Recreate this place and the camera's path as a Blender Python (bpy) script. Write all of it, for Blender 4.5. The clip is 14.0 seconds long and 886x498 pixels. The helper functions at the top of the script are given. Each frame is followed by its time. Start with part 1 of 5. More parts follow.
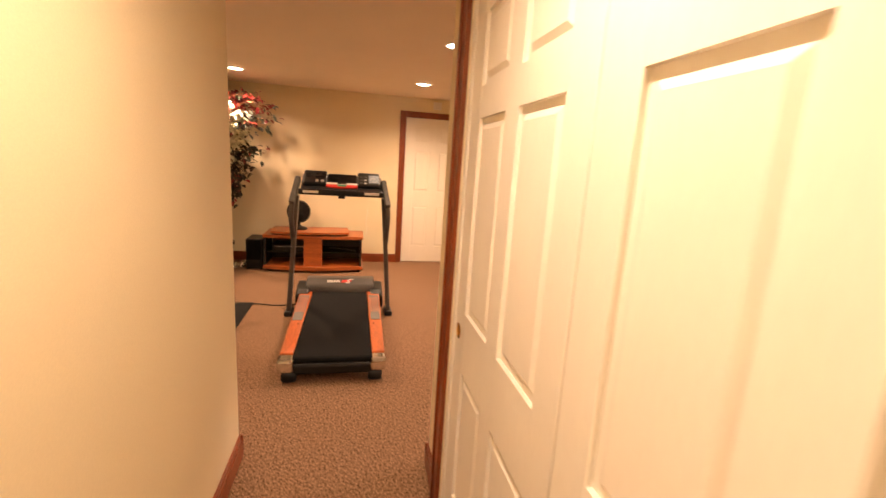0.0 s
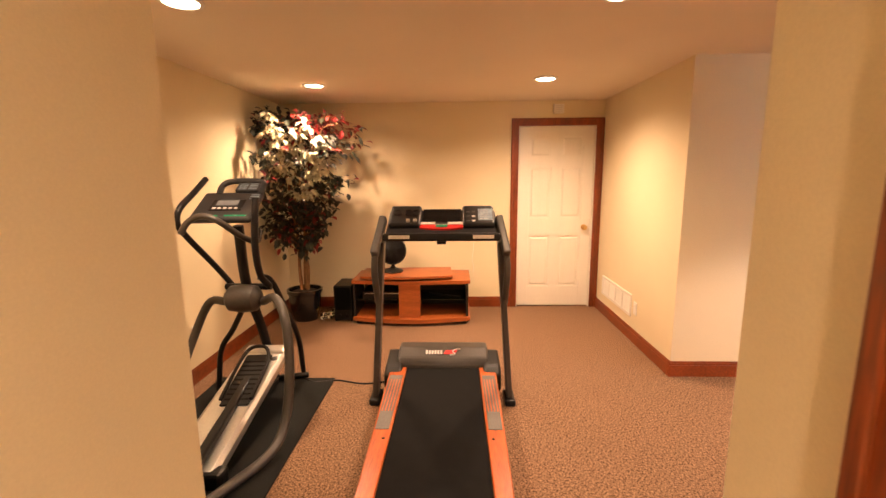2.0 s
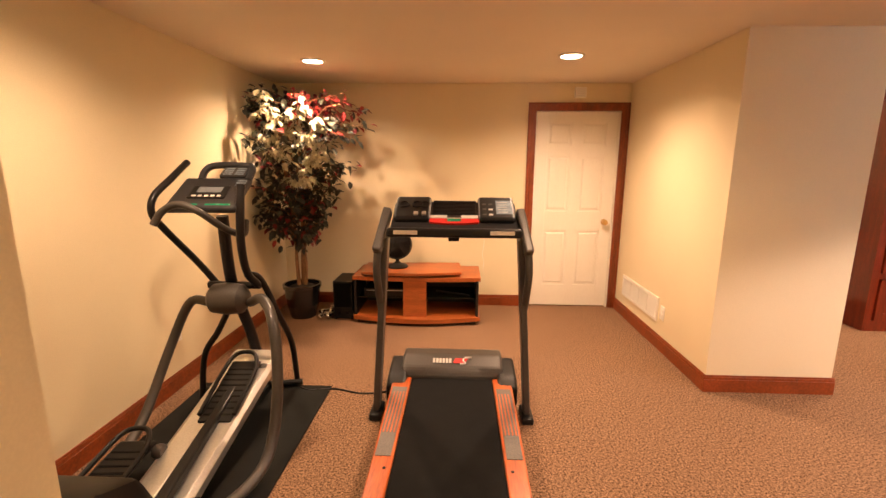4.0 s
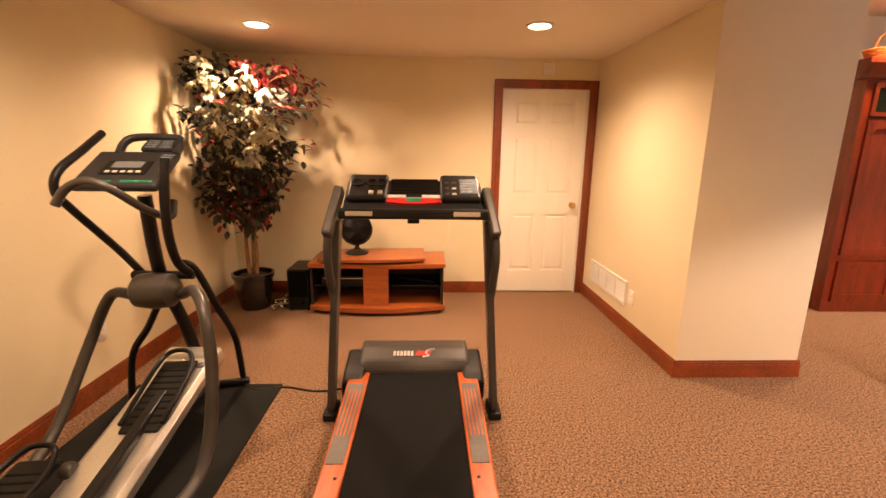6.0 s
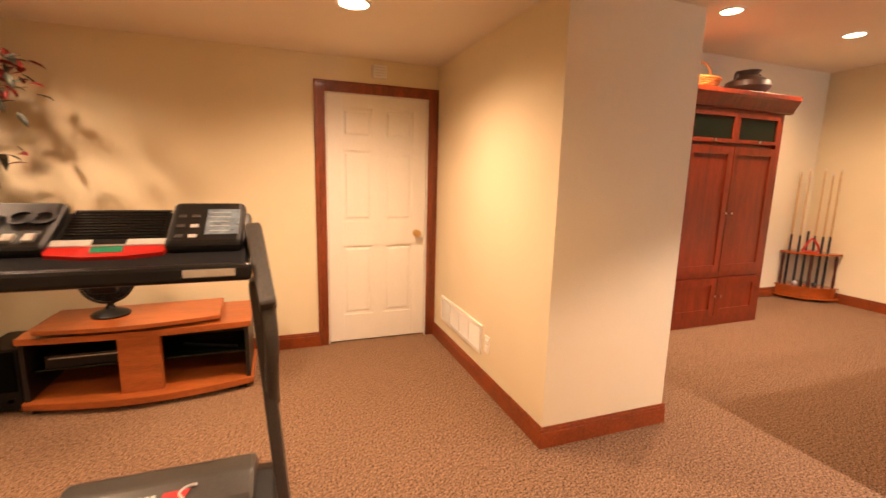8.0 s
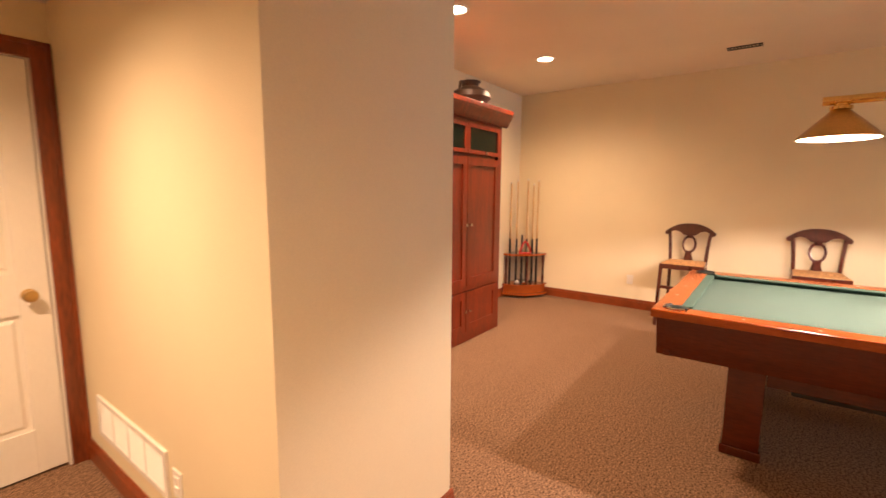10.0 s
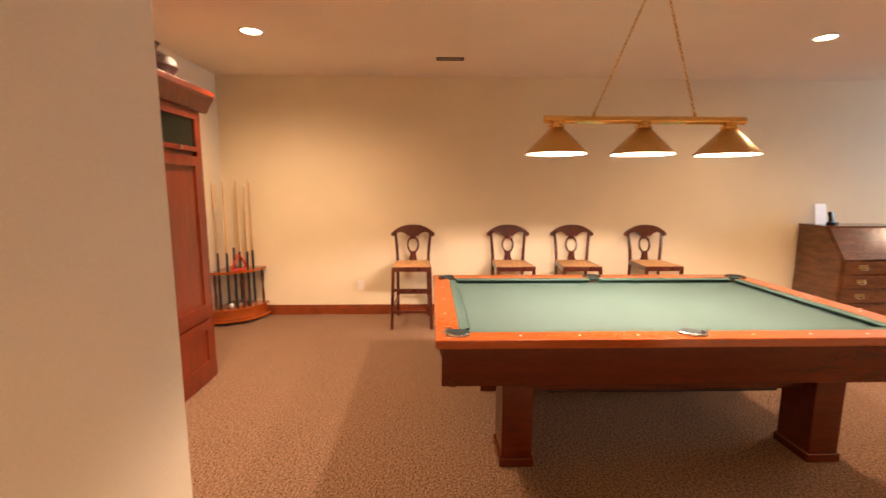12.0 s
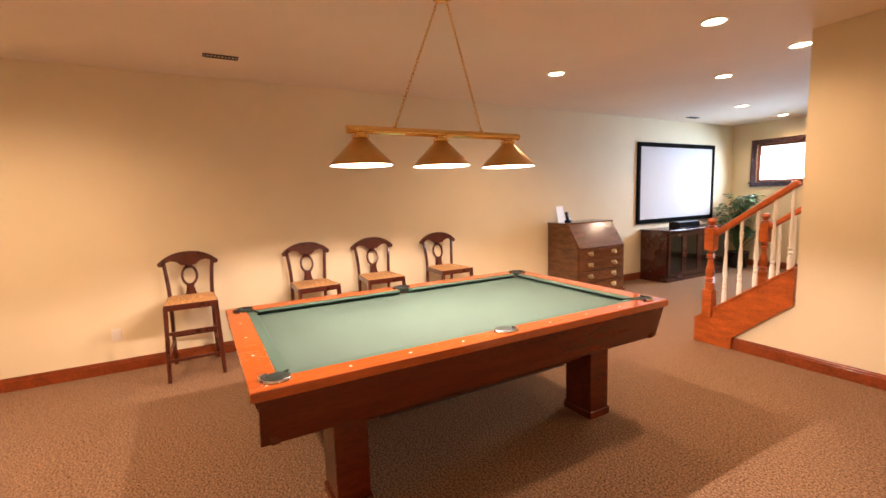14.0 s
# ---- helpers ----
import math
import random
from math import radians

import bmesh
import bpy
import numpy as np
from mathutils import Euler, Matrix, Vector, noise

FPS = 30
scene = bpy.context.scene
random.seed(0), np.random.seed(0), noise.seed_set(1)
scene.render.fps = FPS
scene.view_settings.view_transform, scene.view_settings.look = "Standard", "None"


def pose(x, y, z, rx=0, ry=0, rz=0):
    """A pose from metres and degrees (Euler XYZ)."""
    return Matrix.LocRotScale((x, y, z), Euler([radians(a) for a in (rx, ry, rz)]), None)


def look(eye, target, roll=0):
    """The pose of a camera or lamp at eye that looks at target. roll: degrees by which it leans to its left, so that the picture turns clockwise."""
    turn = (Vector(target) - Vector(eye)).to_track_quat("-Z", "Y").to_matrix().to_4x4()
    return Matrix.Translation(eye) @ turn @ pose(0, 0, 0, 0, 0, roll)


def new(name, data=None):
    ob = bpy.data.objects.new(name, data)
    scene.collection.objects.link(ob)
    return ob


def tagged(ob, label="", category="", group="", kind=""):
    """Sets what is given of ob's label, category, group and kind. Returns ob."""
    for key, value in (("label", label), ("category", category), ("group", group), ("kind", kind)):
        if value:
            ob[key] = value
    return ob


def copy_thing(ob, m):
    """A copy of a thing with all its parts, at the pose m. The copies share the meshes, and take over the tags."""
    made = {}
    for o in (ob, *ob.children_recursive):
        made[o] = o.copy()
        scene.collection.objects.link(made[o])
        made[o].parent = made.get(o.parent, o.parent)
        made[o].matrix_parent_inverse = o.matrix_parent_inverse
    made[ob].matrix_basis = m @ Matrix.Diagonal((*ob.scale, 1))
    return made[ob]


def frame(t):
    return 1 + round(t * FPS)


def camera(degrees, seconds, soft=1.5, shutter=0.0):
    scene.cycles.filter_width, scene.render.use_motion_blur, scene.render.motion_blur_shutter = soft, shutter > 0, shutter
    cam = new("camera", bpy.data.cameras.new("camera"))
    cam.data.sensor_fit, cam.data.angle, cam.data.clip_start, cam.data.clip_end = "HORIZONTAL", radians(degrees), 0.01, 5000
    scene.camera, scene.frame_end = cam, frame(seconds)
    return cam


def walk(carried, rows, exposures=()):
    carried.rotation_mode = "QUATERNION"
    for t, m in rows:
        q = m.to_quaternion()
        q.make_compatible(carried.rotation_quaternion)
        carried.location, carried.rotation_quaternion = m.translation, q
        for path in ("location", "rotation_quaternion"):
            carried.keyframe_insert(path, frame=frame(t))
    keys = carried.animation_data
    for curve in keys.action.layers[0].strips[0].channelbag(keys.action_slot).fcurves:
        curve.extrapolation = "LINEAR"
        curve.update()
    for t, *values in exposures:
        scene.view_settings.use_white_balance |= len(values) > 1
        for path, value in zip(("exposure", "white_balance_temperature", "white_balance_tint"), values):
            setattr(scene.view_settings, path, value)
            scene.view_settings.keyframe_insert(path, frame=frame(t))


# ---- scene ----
cam = camera(90.7, 14.0, 1.5, 0.3)
PATH = [
    (0, (-1.645, -6.207, 1.451), (-1.243, -4.286, 1.066), 3.6),
    (0.5, (-1.659, -5.775, 1.449), (-1.475, -3.816, 1.091), 1.8),
    (1, (-1.649, -5.41, 1.462), (-1.623, -3.437, 1.133), 0.5),
    (1.5, (-1.67, -5.142, 1.507), (-1.684, -3.17, 1.175), -0.0),
    (2, (-1.664, -4.947, 1.516), (-1.723, -2.976, 1.183), -0.5),
    (2.5, (-1.696, -4.8, 1.518), (-1.761, -2.831, 1.172), -0.2),
    (5, (-1.724, -4.538, 1.468), (-1.793, -2.581, 1.062), 0.8),
    (5.5, (-1.718, -4.485, 1.452), (-1.733, -2.532, 1.025), 0.7),
    (6, (-1.687, -4.381, 1.436), (-1.614, -2.43, 1.002), 0.8),
    (6.5, (-1.6, -4.231, 1.419), (-1.455, -2.281, 0.999), 0.4),
    (7, (-1.504, -4.056, 1.391), (-1.241, -2.11, 1.011), 0.6),
    (7.2, (-1.471, -3.974, 1.4), (-1.138, -2.036, 1.03), 0.9),
    (9.5, (-0.855, -2.963, 1.425), (0.541, -1.554, 1.162), 0.5),
    (10, (-0.689, -2.827, 1.431), (0.902, -1.644, 1.173), 0.4),
    (10.5, (-0.52, -2.633, 1.456), (1.249, -1.742, 1.18), 0.5),
    (11, (-0.348, -2.494, 1.46), (1.544, -1.91, 1.175), 0.5),
    (11.5, (-0.23, -2.403, 1.489), (1.731, -2.131, 1.204), 0.3),
    (12, (-0.146, -2.324, 1.533), (1.834, -2.383, 1.252), 0.2),
    (12.5, (-0.048, -2.301, 1.561), (1.901, -2.653, 1.284), -0.2),
    (13, (0.041, -2.257, 1.568), (1.93, -2.861, 1.307), -0.5),
    (13.5, (0.084, -2.232, 1.548), (1.892, -3.05, 1.302), -1.1),
    (14, (0.08, -2.23, 1.537), (1.814, -3.199, 1.302), -1.8),
]
EXPOSURES = [(0.0, -0.08), (0.5, -0.14), (1.5, 0.0), (2.0, 0.05), (5.0, -0.08), (9.5, -0.1), (14.0, -0.15)]
GYM_W, HALL_W, BIL_W, POOL_W, DAY_W = 228, 100, 145, 124, 105
walk(cam, [(t, look(e, a, r)) for t, e, a, r in PATH], EXPOSURES)

# ---- world and light ----
world = bpy.data.worlds.new("world")
scene.world = world
world.use_nodes = True
sky = world.node_tree.nodes.new("ShaderNodeTexSky")
sky.sky_type, sky.sun_disc, sky.sun_elevation, sky.sun_rotation = "NISHITA", False, radians(35), radians(200)
world.node_tree.links.new(sky.outputs[0], world.node_tree.nodes["Background"].inputs[0])
world.node_tree.nodes["Background"].inputs[1].default_value = 0.15

WARM = (1.0, 0.64, 0.405)
GYM_Z, BIL_Z = 2.30, 2.77
GYM_LAMPS = [(-2.90, -0.97), (-0.915, -1.11), (-2.90, -2.85), (-0.93, -2.85)]
HALL_LAMPS = [(-1.66, -5.62), (-1.66, -7.4)]
BIL_LAMPS = [(3.62, -0.89), (2.11, -0.85), (3.58, -5.59), (2.05, -5.69), (2.91, -7.43), (3.79, -9.57), (3.95, -11.2), (2.02, -6.97)]
POOL_X, POOL_Y = 2.55, (-3.09, -3.62, -4.15)


def spot(x, y, z, watts, size=158, blend=1.0, color=WARM):
    d = bpy.data.lights.new("downlight_lamp", "SPOT")
    d.energy, d.color, d.spot_size, d.spot_blend, d.shadow_soft_size = watts, color, radians(size), blend, 0.04
    ob = new("downlight_lamp", d)
    ob.location = (x, y, z)
    return ob


for x, y in GYM_LAMPS:
    spot(x, y, GYM_Z - 0.03, GYM_W * (1.0 if y > -2 else 0.55), 152)
for x, y in HALL_LAMPS:
    spot(x, y, GYM_Z - 0.03, HALL_W, color=(1.0, 0.69, 0.49))
for x, y in BIL_LAMPS:
    spot(x, y, BIL_Z - 0.03, BIL_W * (1.75 if y > -2 else 1.0 if y > -7.2 else 0.6))
for y in POOL_Y:
    d = bpy.data.lights.new("pool_bulb", "POINT")
    d.energy, d.color, d.shadow_soft_size = POOL_W, (1.0, 0.73, 0.61), 0.012
    new("pool_bulb", d).location = (POOL_X, y, 1.79)
d = bpy.data.lights.new("window_daylight", "AREA")
d.energy, d.color, d.shape, d.size, d.size_y = DAY_W, (0.56, 0.74, 1.0), "RECTANGLE", 1.6, 0.66
d.spread = radians(125)
ob = new("window_daylight", d)
ob.matrix_world = look((3.75, -11.72, 1.99), (4.6, -7.6, 0.4))

# ---- materials ----


def mat(name, color, rough=0.6, metal=0.0, vary=0.12, scale=6.0, fine=120.0, bump=0.1, dist=0.002, stretch=(1, 1, 1), spec=0.5, coat=0.0, color2=None, random_vary=0.0, ramp=(0.36, 0.64)):
    m = bpy.data.materials.new(name)
    m.use_nodes = True
    nt = m.node_tree
    n, l = nt.nodes, nt.links
    b = n["Principled BSDF"]
    b.inputs["Roughness"].default_value, b.inputs["Metallic"].default_value = rough, metal
    b.inputs["Specular IOR Level"].default_value = spec
    b.inputs["Coat Weight"].default_value = coat
    b.inputs["Coat Roughness"].default_value = 0.12
    tc, mp = n.new("ShaderNodeTexCoord"), n.new("ShaderNodeMapping")
    mp.inputs["Scale"].default_value = stretch
    l.new(tc.outputs["Object"], mp.inputs[0])
    a, f = n.new("ShaderNodeTexNoise"), n.new("ShaderNodeTexNoise")
    a.inputs["Scale"].default_value, a.inputs["Detail"].default_value = scale, 5
    f.inputs["Scale"].default_value, f.inputs["Detail"].default_value = fine, 3
    l.new(mp.outputs[0], a.inputs[0]), l.new(mp.outputs[0], f.inputs[0])
    c2 = color2 or tuple(min(1, c * (1 - 2.2 * vary)) for c in color)
    c1 = tuple(min(1, c * (1 + vary)) for c in color)
    add = n.new("ShaderNodeMath")
    add.operation = "ADD"
    half = n.new("ShaderNodeMath")
    half.operation = "MULTIPLY"
    half.inputs[1].default_value = 0.5
    l.new(a.outputs[0], add.inputs[0]), l.new(f.outputs[0], add.inputs[1]), l.new(add.outputs[0], half.inputs[0])
    r = n.new("ShaderNodeValToRGB")
    r.color_ramp.elements[0].position, r.color_ramp.elements[1].position = ramp
    r.color_ramp.elements[0].color, r.color_ramp.elements[1].color = (*c2, 1), (*c1, 1)
    l.new(half.outputs[0], r.inputs[0])
    out = r.outputs[0]
    if random_vary:
        gi, hs = n.new("ShaderNodeNewGeometry"), n.new("ShaderNodeHueSaturation")
        mr = n.new("ShaderNodeMapRange")
        mr.inputs[3].default_value, mr.inputs[4].default_value = 1 - random_vary, 1 + random_vary
        l.new(gi.outputs["Random Per Island"], mr.inputs[0]), l.new(mr.outputs[0], hs.inputs["Value"]), l.new(out, hs.inputs["Color"])
        out = hs.outputs[0]
    l.new(out, b.inputs["Base Color"])
    rr = n.new("ShaderNodeMapRange")
    rr.inputs[3].default_value, rr.inputs[4].default_value = max(0.02, rough - 0.06), min(1, rough + 0.08)
    l.new(a.outputs[0], rr.inputs[0]), l.new(rr.outputs[0], b.inputs["Roughness"])
    if bump:
        bp = n.new("ShaderNodeBump")
        bp.inputs["Strength"].default_value, bp.inputs["Distance"].default_value = bump, dist
        l.new(f.outputs[0], bp.inputs["Height"]), l.new(bp.outputs[0], b.inputs["Normal"])
    return m


def glow(name, color, strength):
    m = bpy.data.materials.new(name)
    m.use_nodes = True
    b = m.node_tree.nodes["Principled BSDF"]
    b.inputs["Base Color"].default_value = (0.8, 0.8, 0.8, 1)
    b.inputs["Emission Color"].default_value, b.inputs["Emission Strength"].default_value = (*color, 1), strength
    return m


WALL = mat("cream_wall_paint", (0.76, 0.66, 0.45), 0.62, vary=0.025, scale=1.5, fine=220, bump=0.12, dist=0.001, spec=0.3)
CEIL = mat("ceiling_paint", (0.80, 0.71, 0.59), 0.85, vary=0.03, scale=1.2, fine=160, bump=0.2, dist=0.0015, spec=0.15)
CARPET = mat("brown_carpet", (0.50, 0.305, 0.185), 0.95, vary=0.0, scale=88, fine=210, bump=1.0, dist=0.009, ramp=(0.405, 0.605), spec=0.05, color2=(0.060, 0.032, 0.019))
TRIM = mat("cherry_trim", (0.25, 0.048, 0.009), 0.34, vary=0.2, scale=3, fine=30, bump=0.05, stretch=(2, 2, 2), coat=0.3)
TRIMV = mat("cherry_casing", (0.22, 0.044, 0.009), 0.36, vary=0.25, scale=5, fine=40, bump=0.06, stretch=(4, 4, 0.35), coat=0.3)
DOORP = mat("white_door_paint", (0.82, 0.78, 0.69), 0.42, vary=0.02, scale=2, fine=90, bump=0.1, stretch=(3, 3, 0.3), spec=0.4)
WHITE = mat("white_plastic", (0.80, 0.77, 0.70), 0.4, vary=0.02, bump=0)
BRASS = mat("polished_brass", (0.83, 0.58, 0.22), 0.16, metal=1, vary=0.05, bump=0.02)
SATIN_BRASS = mat("satin_brass", (0.62, 0.42, 0.17), 0.30, metal=1, vary=0.08, bump=0.03)
CHROME = mat("chrome", (0.75, 0.74, 0.72), 0.14, metal=1, vary=0.04, bump=0)
SILVER = mat("silver_panel", (0.72, 0.71, 0.68), 0.3, metal=0.85, vary=0.06, bump=0.02)
BLACK = mat("black_plastic", (0.007, 0.007, 0.007), 0.4, vary=0.2, bump=0.08, spec=0.3)
RUBBER = mat("black_rubber", (0.008, 0.008, 0.008), 0.9, vary=0.2, scale=14, fine=240, bump=0.4, spec=0.15)
MATM = mat("rubber_mat", (0.010, 0.011, 0.010), 0.8, vary=0.35, scale=5, fine=300, bump=0.6, spec=0.2)
TUBE = mat("charcoal_tube", (0.014, 0.013, 0.014), 0.36, metal=0.35, vary=0.15, bump=0.04, spec=0.35)
GREY = mat("charcoal_grey", (0.070, 0.064, 0.058), 0.38, metal=0.3, vary=0.1, bump=0.05)
LTGREY = mat("warm_grey_plastic", (0.075, 0.068, 0.06), 0.38, metal=0.3, vary=0.1, bump=0.05)
DKGREY = mat("console_grey", (0.018, 0.019, 0.022), 0.42, vary=0.1, bump=0.1)
ORANGE = mat("orange_wood_rail", (0.50, 0.105, 0.018), 0.32, vary=0.18, scale=4, fine=30, bump=0.04, stretch=(6, 0.6, 2), coat=0.3)
PAD = mat("grey_tread_pad", (0.15, 0.14, 0.13), 0.7, vary=0.15, bump=0.3)
RED = mat("red_panel", (0.55, 0.02, 0.015), 0.4, vary=0.05, bump=0)
GREEN = mat("green_display", (0.03, 0.28, 0.16), 0.25, vary=0.1, bump=0)
LCD = mat("grey_display", (0.16, 0.18, 0.20), 0.2, vary=0.08, bump=0)
PRINT = mat("pale_print", (0.62, 0.60, 0.57), 0.5, vary=0.05, bump=0)
BLUEP = mat("blue_grey_decal", (0.22, 0.29, 0.36), 0.4, vary=0.25, scale=40, bump=0)
TVWOOD = mat("orange_cherry_laminate", (0.40, 0.105, 0.024), 0.36, vary=0.16, scale=4, fine=36, bump=0.03, stretch=(0.5, 5, 5), coat=0.15)
TVDARK = mat("black_laminate", (0.012, 0.011, 0.010), 0.4, vary=0.2, bump=0.03)
CABW = mat("dark_cherry_cabinet", (0.185, 0.020, 0.003), 0.36, vary=0.22, scale=5, fine=44, bump=0.05, stretch=(5, 5, 0.5), coat=0.3)
CABG = mat("dark_green_glass", (0.004, 0.010, 0.007), 0.08, vary=0.2, bump=0)
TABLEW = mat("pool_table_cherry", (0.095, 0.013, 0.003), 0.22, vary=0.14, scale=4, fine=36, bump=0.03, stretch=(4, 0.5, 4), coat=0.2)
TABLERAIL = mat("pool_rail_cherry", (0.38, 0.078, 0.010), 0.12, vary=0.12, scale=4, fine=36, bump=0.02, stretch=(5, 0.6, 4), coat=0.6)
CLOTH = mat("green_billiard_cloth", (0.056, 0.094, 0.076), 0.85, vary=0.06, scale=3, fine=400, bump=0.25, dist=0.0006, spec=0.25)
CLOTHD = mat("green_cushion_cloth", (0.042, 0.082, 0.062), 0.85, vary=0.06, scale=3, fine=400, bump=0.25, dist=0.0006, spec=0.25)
CHAIRW = mat("mahogany_chair_wood", (0.075, 0.013, 0.005), 0.28, vary=0.25, scale=9, fine=60, bump=0.03, stretch=(3, 3, 0.6), coat=0.4)
RUSH = mat("woven_rush", (0.60, 0.33, 0.13), 0.75, vary=0.25, scale=14, fine=90, bump=0.7, dist=0.004, stretch=(1, 5, 1))
DESKW = mat("walnut_desk_wood", (0.135, 0.050, 0.018), 0.22, vary=0.22, scale=5, fine=40, bump=0.03, stretch=(1, 0.5, 4), coat=0.5)
DARKW = mat("dark_mahogany", (0.060, 0.012, 0.008), 0.25, vary=0.25, scale=5, fine=40, bump=0.03, coat=0.4)
STAIRW = mat("orange_oak", (0.42, 0.09, 0.013), 0.32, vary=0.2, scale=5, fine=40, bump=0.04, stretch=(1.2, 4, 4), coat=0.3)
SCREEN = mat("projection_screen", (0.60, 0.60, 0.62), 0.85, vary=0.01, bump=0.05, spec=0.1)
BLACKFELT = mat("black_velvet", (0.004, 0.004, 0.004), 0.95, vary=0.1, bump=0.1, spec=0.05)
GLASS = bpy.data.materials.new("window_glass")
GLASS.use_nodes = True
GLASS.node_tree.nodes["Principled BSDF"].inputs["Transmission Weight"].default_value = 1.0
GLASS.node_tree.nodes["Principled BSDF"].inputs["Roughness"].default_value = 0.02
POT = mat("glazed_black_pot", (0.012, 0.012, 0.013), 0.16, vary=0.2, bump=0.02, coat=0.5)
SOIL = mat("dark_moss", (0.05, 0.035, 0.02), 0.95, vary=0.3, scale=30, bump=1, dist=0.01)
BARK = mat("twisted_bark", (0.30, 0.155, 0.07), 0.8, vary=0.3, scale=12, fine=70, bump=0.6, dist=0.006, stretch=(2, 2, 0.5))
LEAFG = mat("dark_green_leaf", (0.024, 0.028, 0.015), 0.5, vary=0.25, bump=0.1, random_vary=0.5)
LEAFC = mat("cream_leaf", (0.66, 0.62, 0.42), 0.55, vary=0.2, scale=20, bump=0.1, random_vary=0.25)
LEAFR = mat("burgundy_leaf", (0.24, 0.018, 0.018), 0.5, vary=0.2, bump=0.1, random_vary=0.4)
LEAFB = mat("bright_green_leaf", (0.07, 0.16, 0.05), 0.45, vary=0.2, bump=0.1, random_vary=0.4)
WICKER = mat("orange_wicker", (0.58, 0.20, 0.035), 0.6, vary=0.25, scale=20, bump=0.5)
URN = mat("brown_pottery", (0.07, 0.035, 0.02), 0.45, vary=0.35, scale=9, bump=0.2)
CUEW = mat("maple_cue", (0.62, 0.42, 0.20), 0.3, vary=0.1, bump=0)
LENS = glow("lit_lens", (1.0, 0.80, 0.55), 30)
BULB = glow("lit_bulb", (1.0, 0.84, 0.62), 25)
LEATHER = mat("shaded_green_leather", (0.012, 0.022, 0.017), 0.6, vary=0.2, bump=0.2, spec=0.15)
INNER = mat("white_enamel", (0.85, 0.83, 0.78), 0.35, vary=0.02, bump=0)

# ---- building helpers ----
ORIGIN = {}


def thing(name, at, label, category, group="", kind=""):
    ob = new(name)
    ob.location = at
    ob.empty_display_size = 0.1
    ORIGIN[ob] = Vector(at)
    return tagged(ob, label, category, group, kind)


def part(name, bm, material, parent=None, label="", smooth=False, kind=""):
    """Links a bmesh, drawn in world places, as one mesh under a thing or a part."""
    if parent is not None:
        bmesh.ops.translate(bm, verts=bm.verts, vec=-ORIGIN[parent])
    bmesh.ops.recalc_face_normals(bm, faces=bm.faces)
    me = bpy.data.meshes.new(name)
    bm.to_mesh(me)
    bm.free()
    if smooth:
        for p in me.polygons:
            p.use_smooth = True
        me.set_sharp_from_angle(angle=radians(42))
    me.materials.append(material)
    ob = new(name, me)
    if parent is not None:
        ob.parent = parent
        ORIGIN[ob] = ORIGIN[parent]
    return tagged(ob, label, kind=kind)


def box(x0, x1, y0, y1, z0, z1, bevel=0.0, bm=None, seg=2):
    bm = bm or bmesh.new()
    m = Matrix.Translation(((x0 + x1) / 2, (y0 + y1) / 2, (z0 + z1) / 2)) @ Matrix.Diagonal((abs(x1 - x0), abs(y1 - y0), abs(z1 - z0), 1))
    made = bmesh.ops.create_cube(bm, size=1, matrix=m)
    if bevel:
        edges = list({e for v in made["verts"] for e in v.link_edges})
        bmesh.ops.bevel(bm, geom=edges, offset=bevel, segments=seg, affect="EDGES", profile=0.5)
    return bm


def turned(bm, m):
    bmesh.ops.transform(bm, matrix=m, verts=bm.verts)
    return bm


def beam(p0, p1, w, d, side=(1, 0, 0), bevel=0.003, bm=None):
    """A bar of section w (along side) by d from p0 to p1."""
    bm = bm or bmesh.new()
    p0, p1 = Vector(p0), Vector(p1)
    a = p1 - p0
    z = a.normalized()
    x = Vector(side)
    x = (x - z * x.dot(z)).normalized()
    y = z.cross(x)
    m = Matrix((x, y, z)).transposed().to_4x4()
    m.translation = (p0 + p1) / 2
    made = bmesh.ops.create_cube(bm, size=1, matrix=m @ Matrix.Diagonal((w, d, a.length, 1)))
    if bevel:
        bmesh.ops.bevel(bm, geom=list({e for v in made["verts"] for e in v.link_edges}), offset=bevel, segments=2, affect="EDGES", profile=0.5)
    return bm


def smooth_path(pts, n=6):
    p = [Vector(q) for q in pts]
    if len(p) < 3:
        return p
    p = [2 * p[0] - p[1]] + p + [2 * p[-1] - p[-2]]
    out = []
    for i in range(1, len(p) - 2):
        for k in range(n):
            t = k / n
            a, b, c, e = p[i - 1], p[i], p[i + 1], p[i + 2]
            out.append(0.5 * (2 * b + (c - a) * t + (2 * a - 5 * b + 4 * c - e) * t * t + (3 * b - a - 3 * c + e) * t ** 3))
    return out + [p[-2]]


def tube(pts, r, seg=10, n=6, bm=None, r1=None):
    bm = bm or bmesh.new()
    path = smooth_path(pts, n)
    side, last = None, None
    for i, c in enumerate(path):
        z = (path[min(i + 1, len(path) - 1)] - path[max(i - 1, 0)]).normalized()
        if side is None:
            side = z.orthogonal().normalized()
        side = (side - z * side.dot(z)).normalized()
        up = z.cross(side)
        rr = r if r1 is None else r + (r1 - r) * i / (len(path) - 1)
        ring = [bm.verts.new(c + rr * (math.cos(2 * math.pi * k / seg) * side + math.sin(2 * math.pi * k / seg) * up)) for k in range(seg)]
        if last:
            for k in range(seg):
                bm.faces.new((last[k], last[(k + 1) % seg], ring[(k + 1) % seg], ring[k]))
        else:
            bm.faces.new(ring[::-1])
        last = ring
    bm.faces.new(last)
    return bm


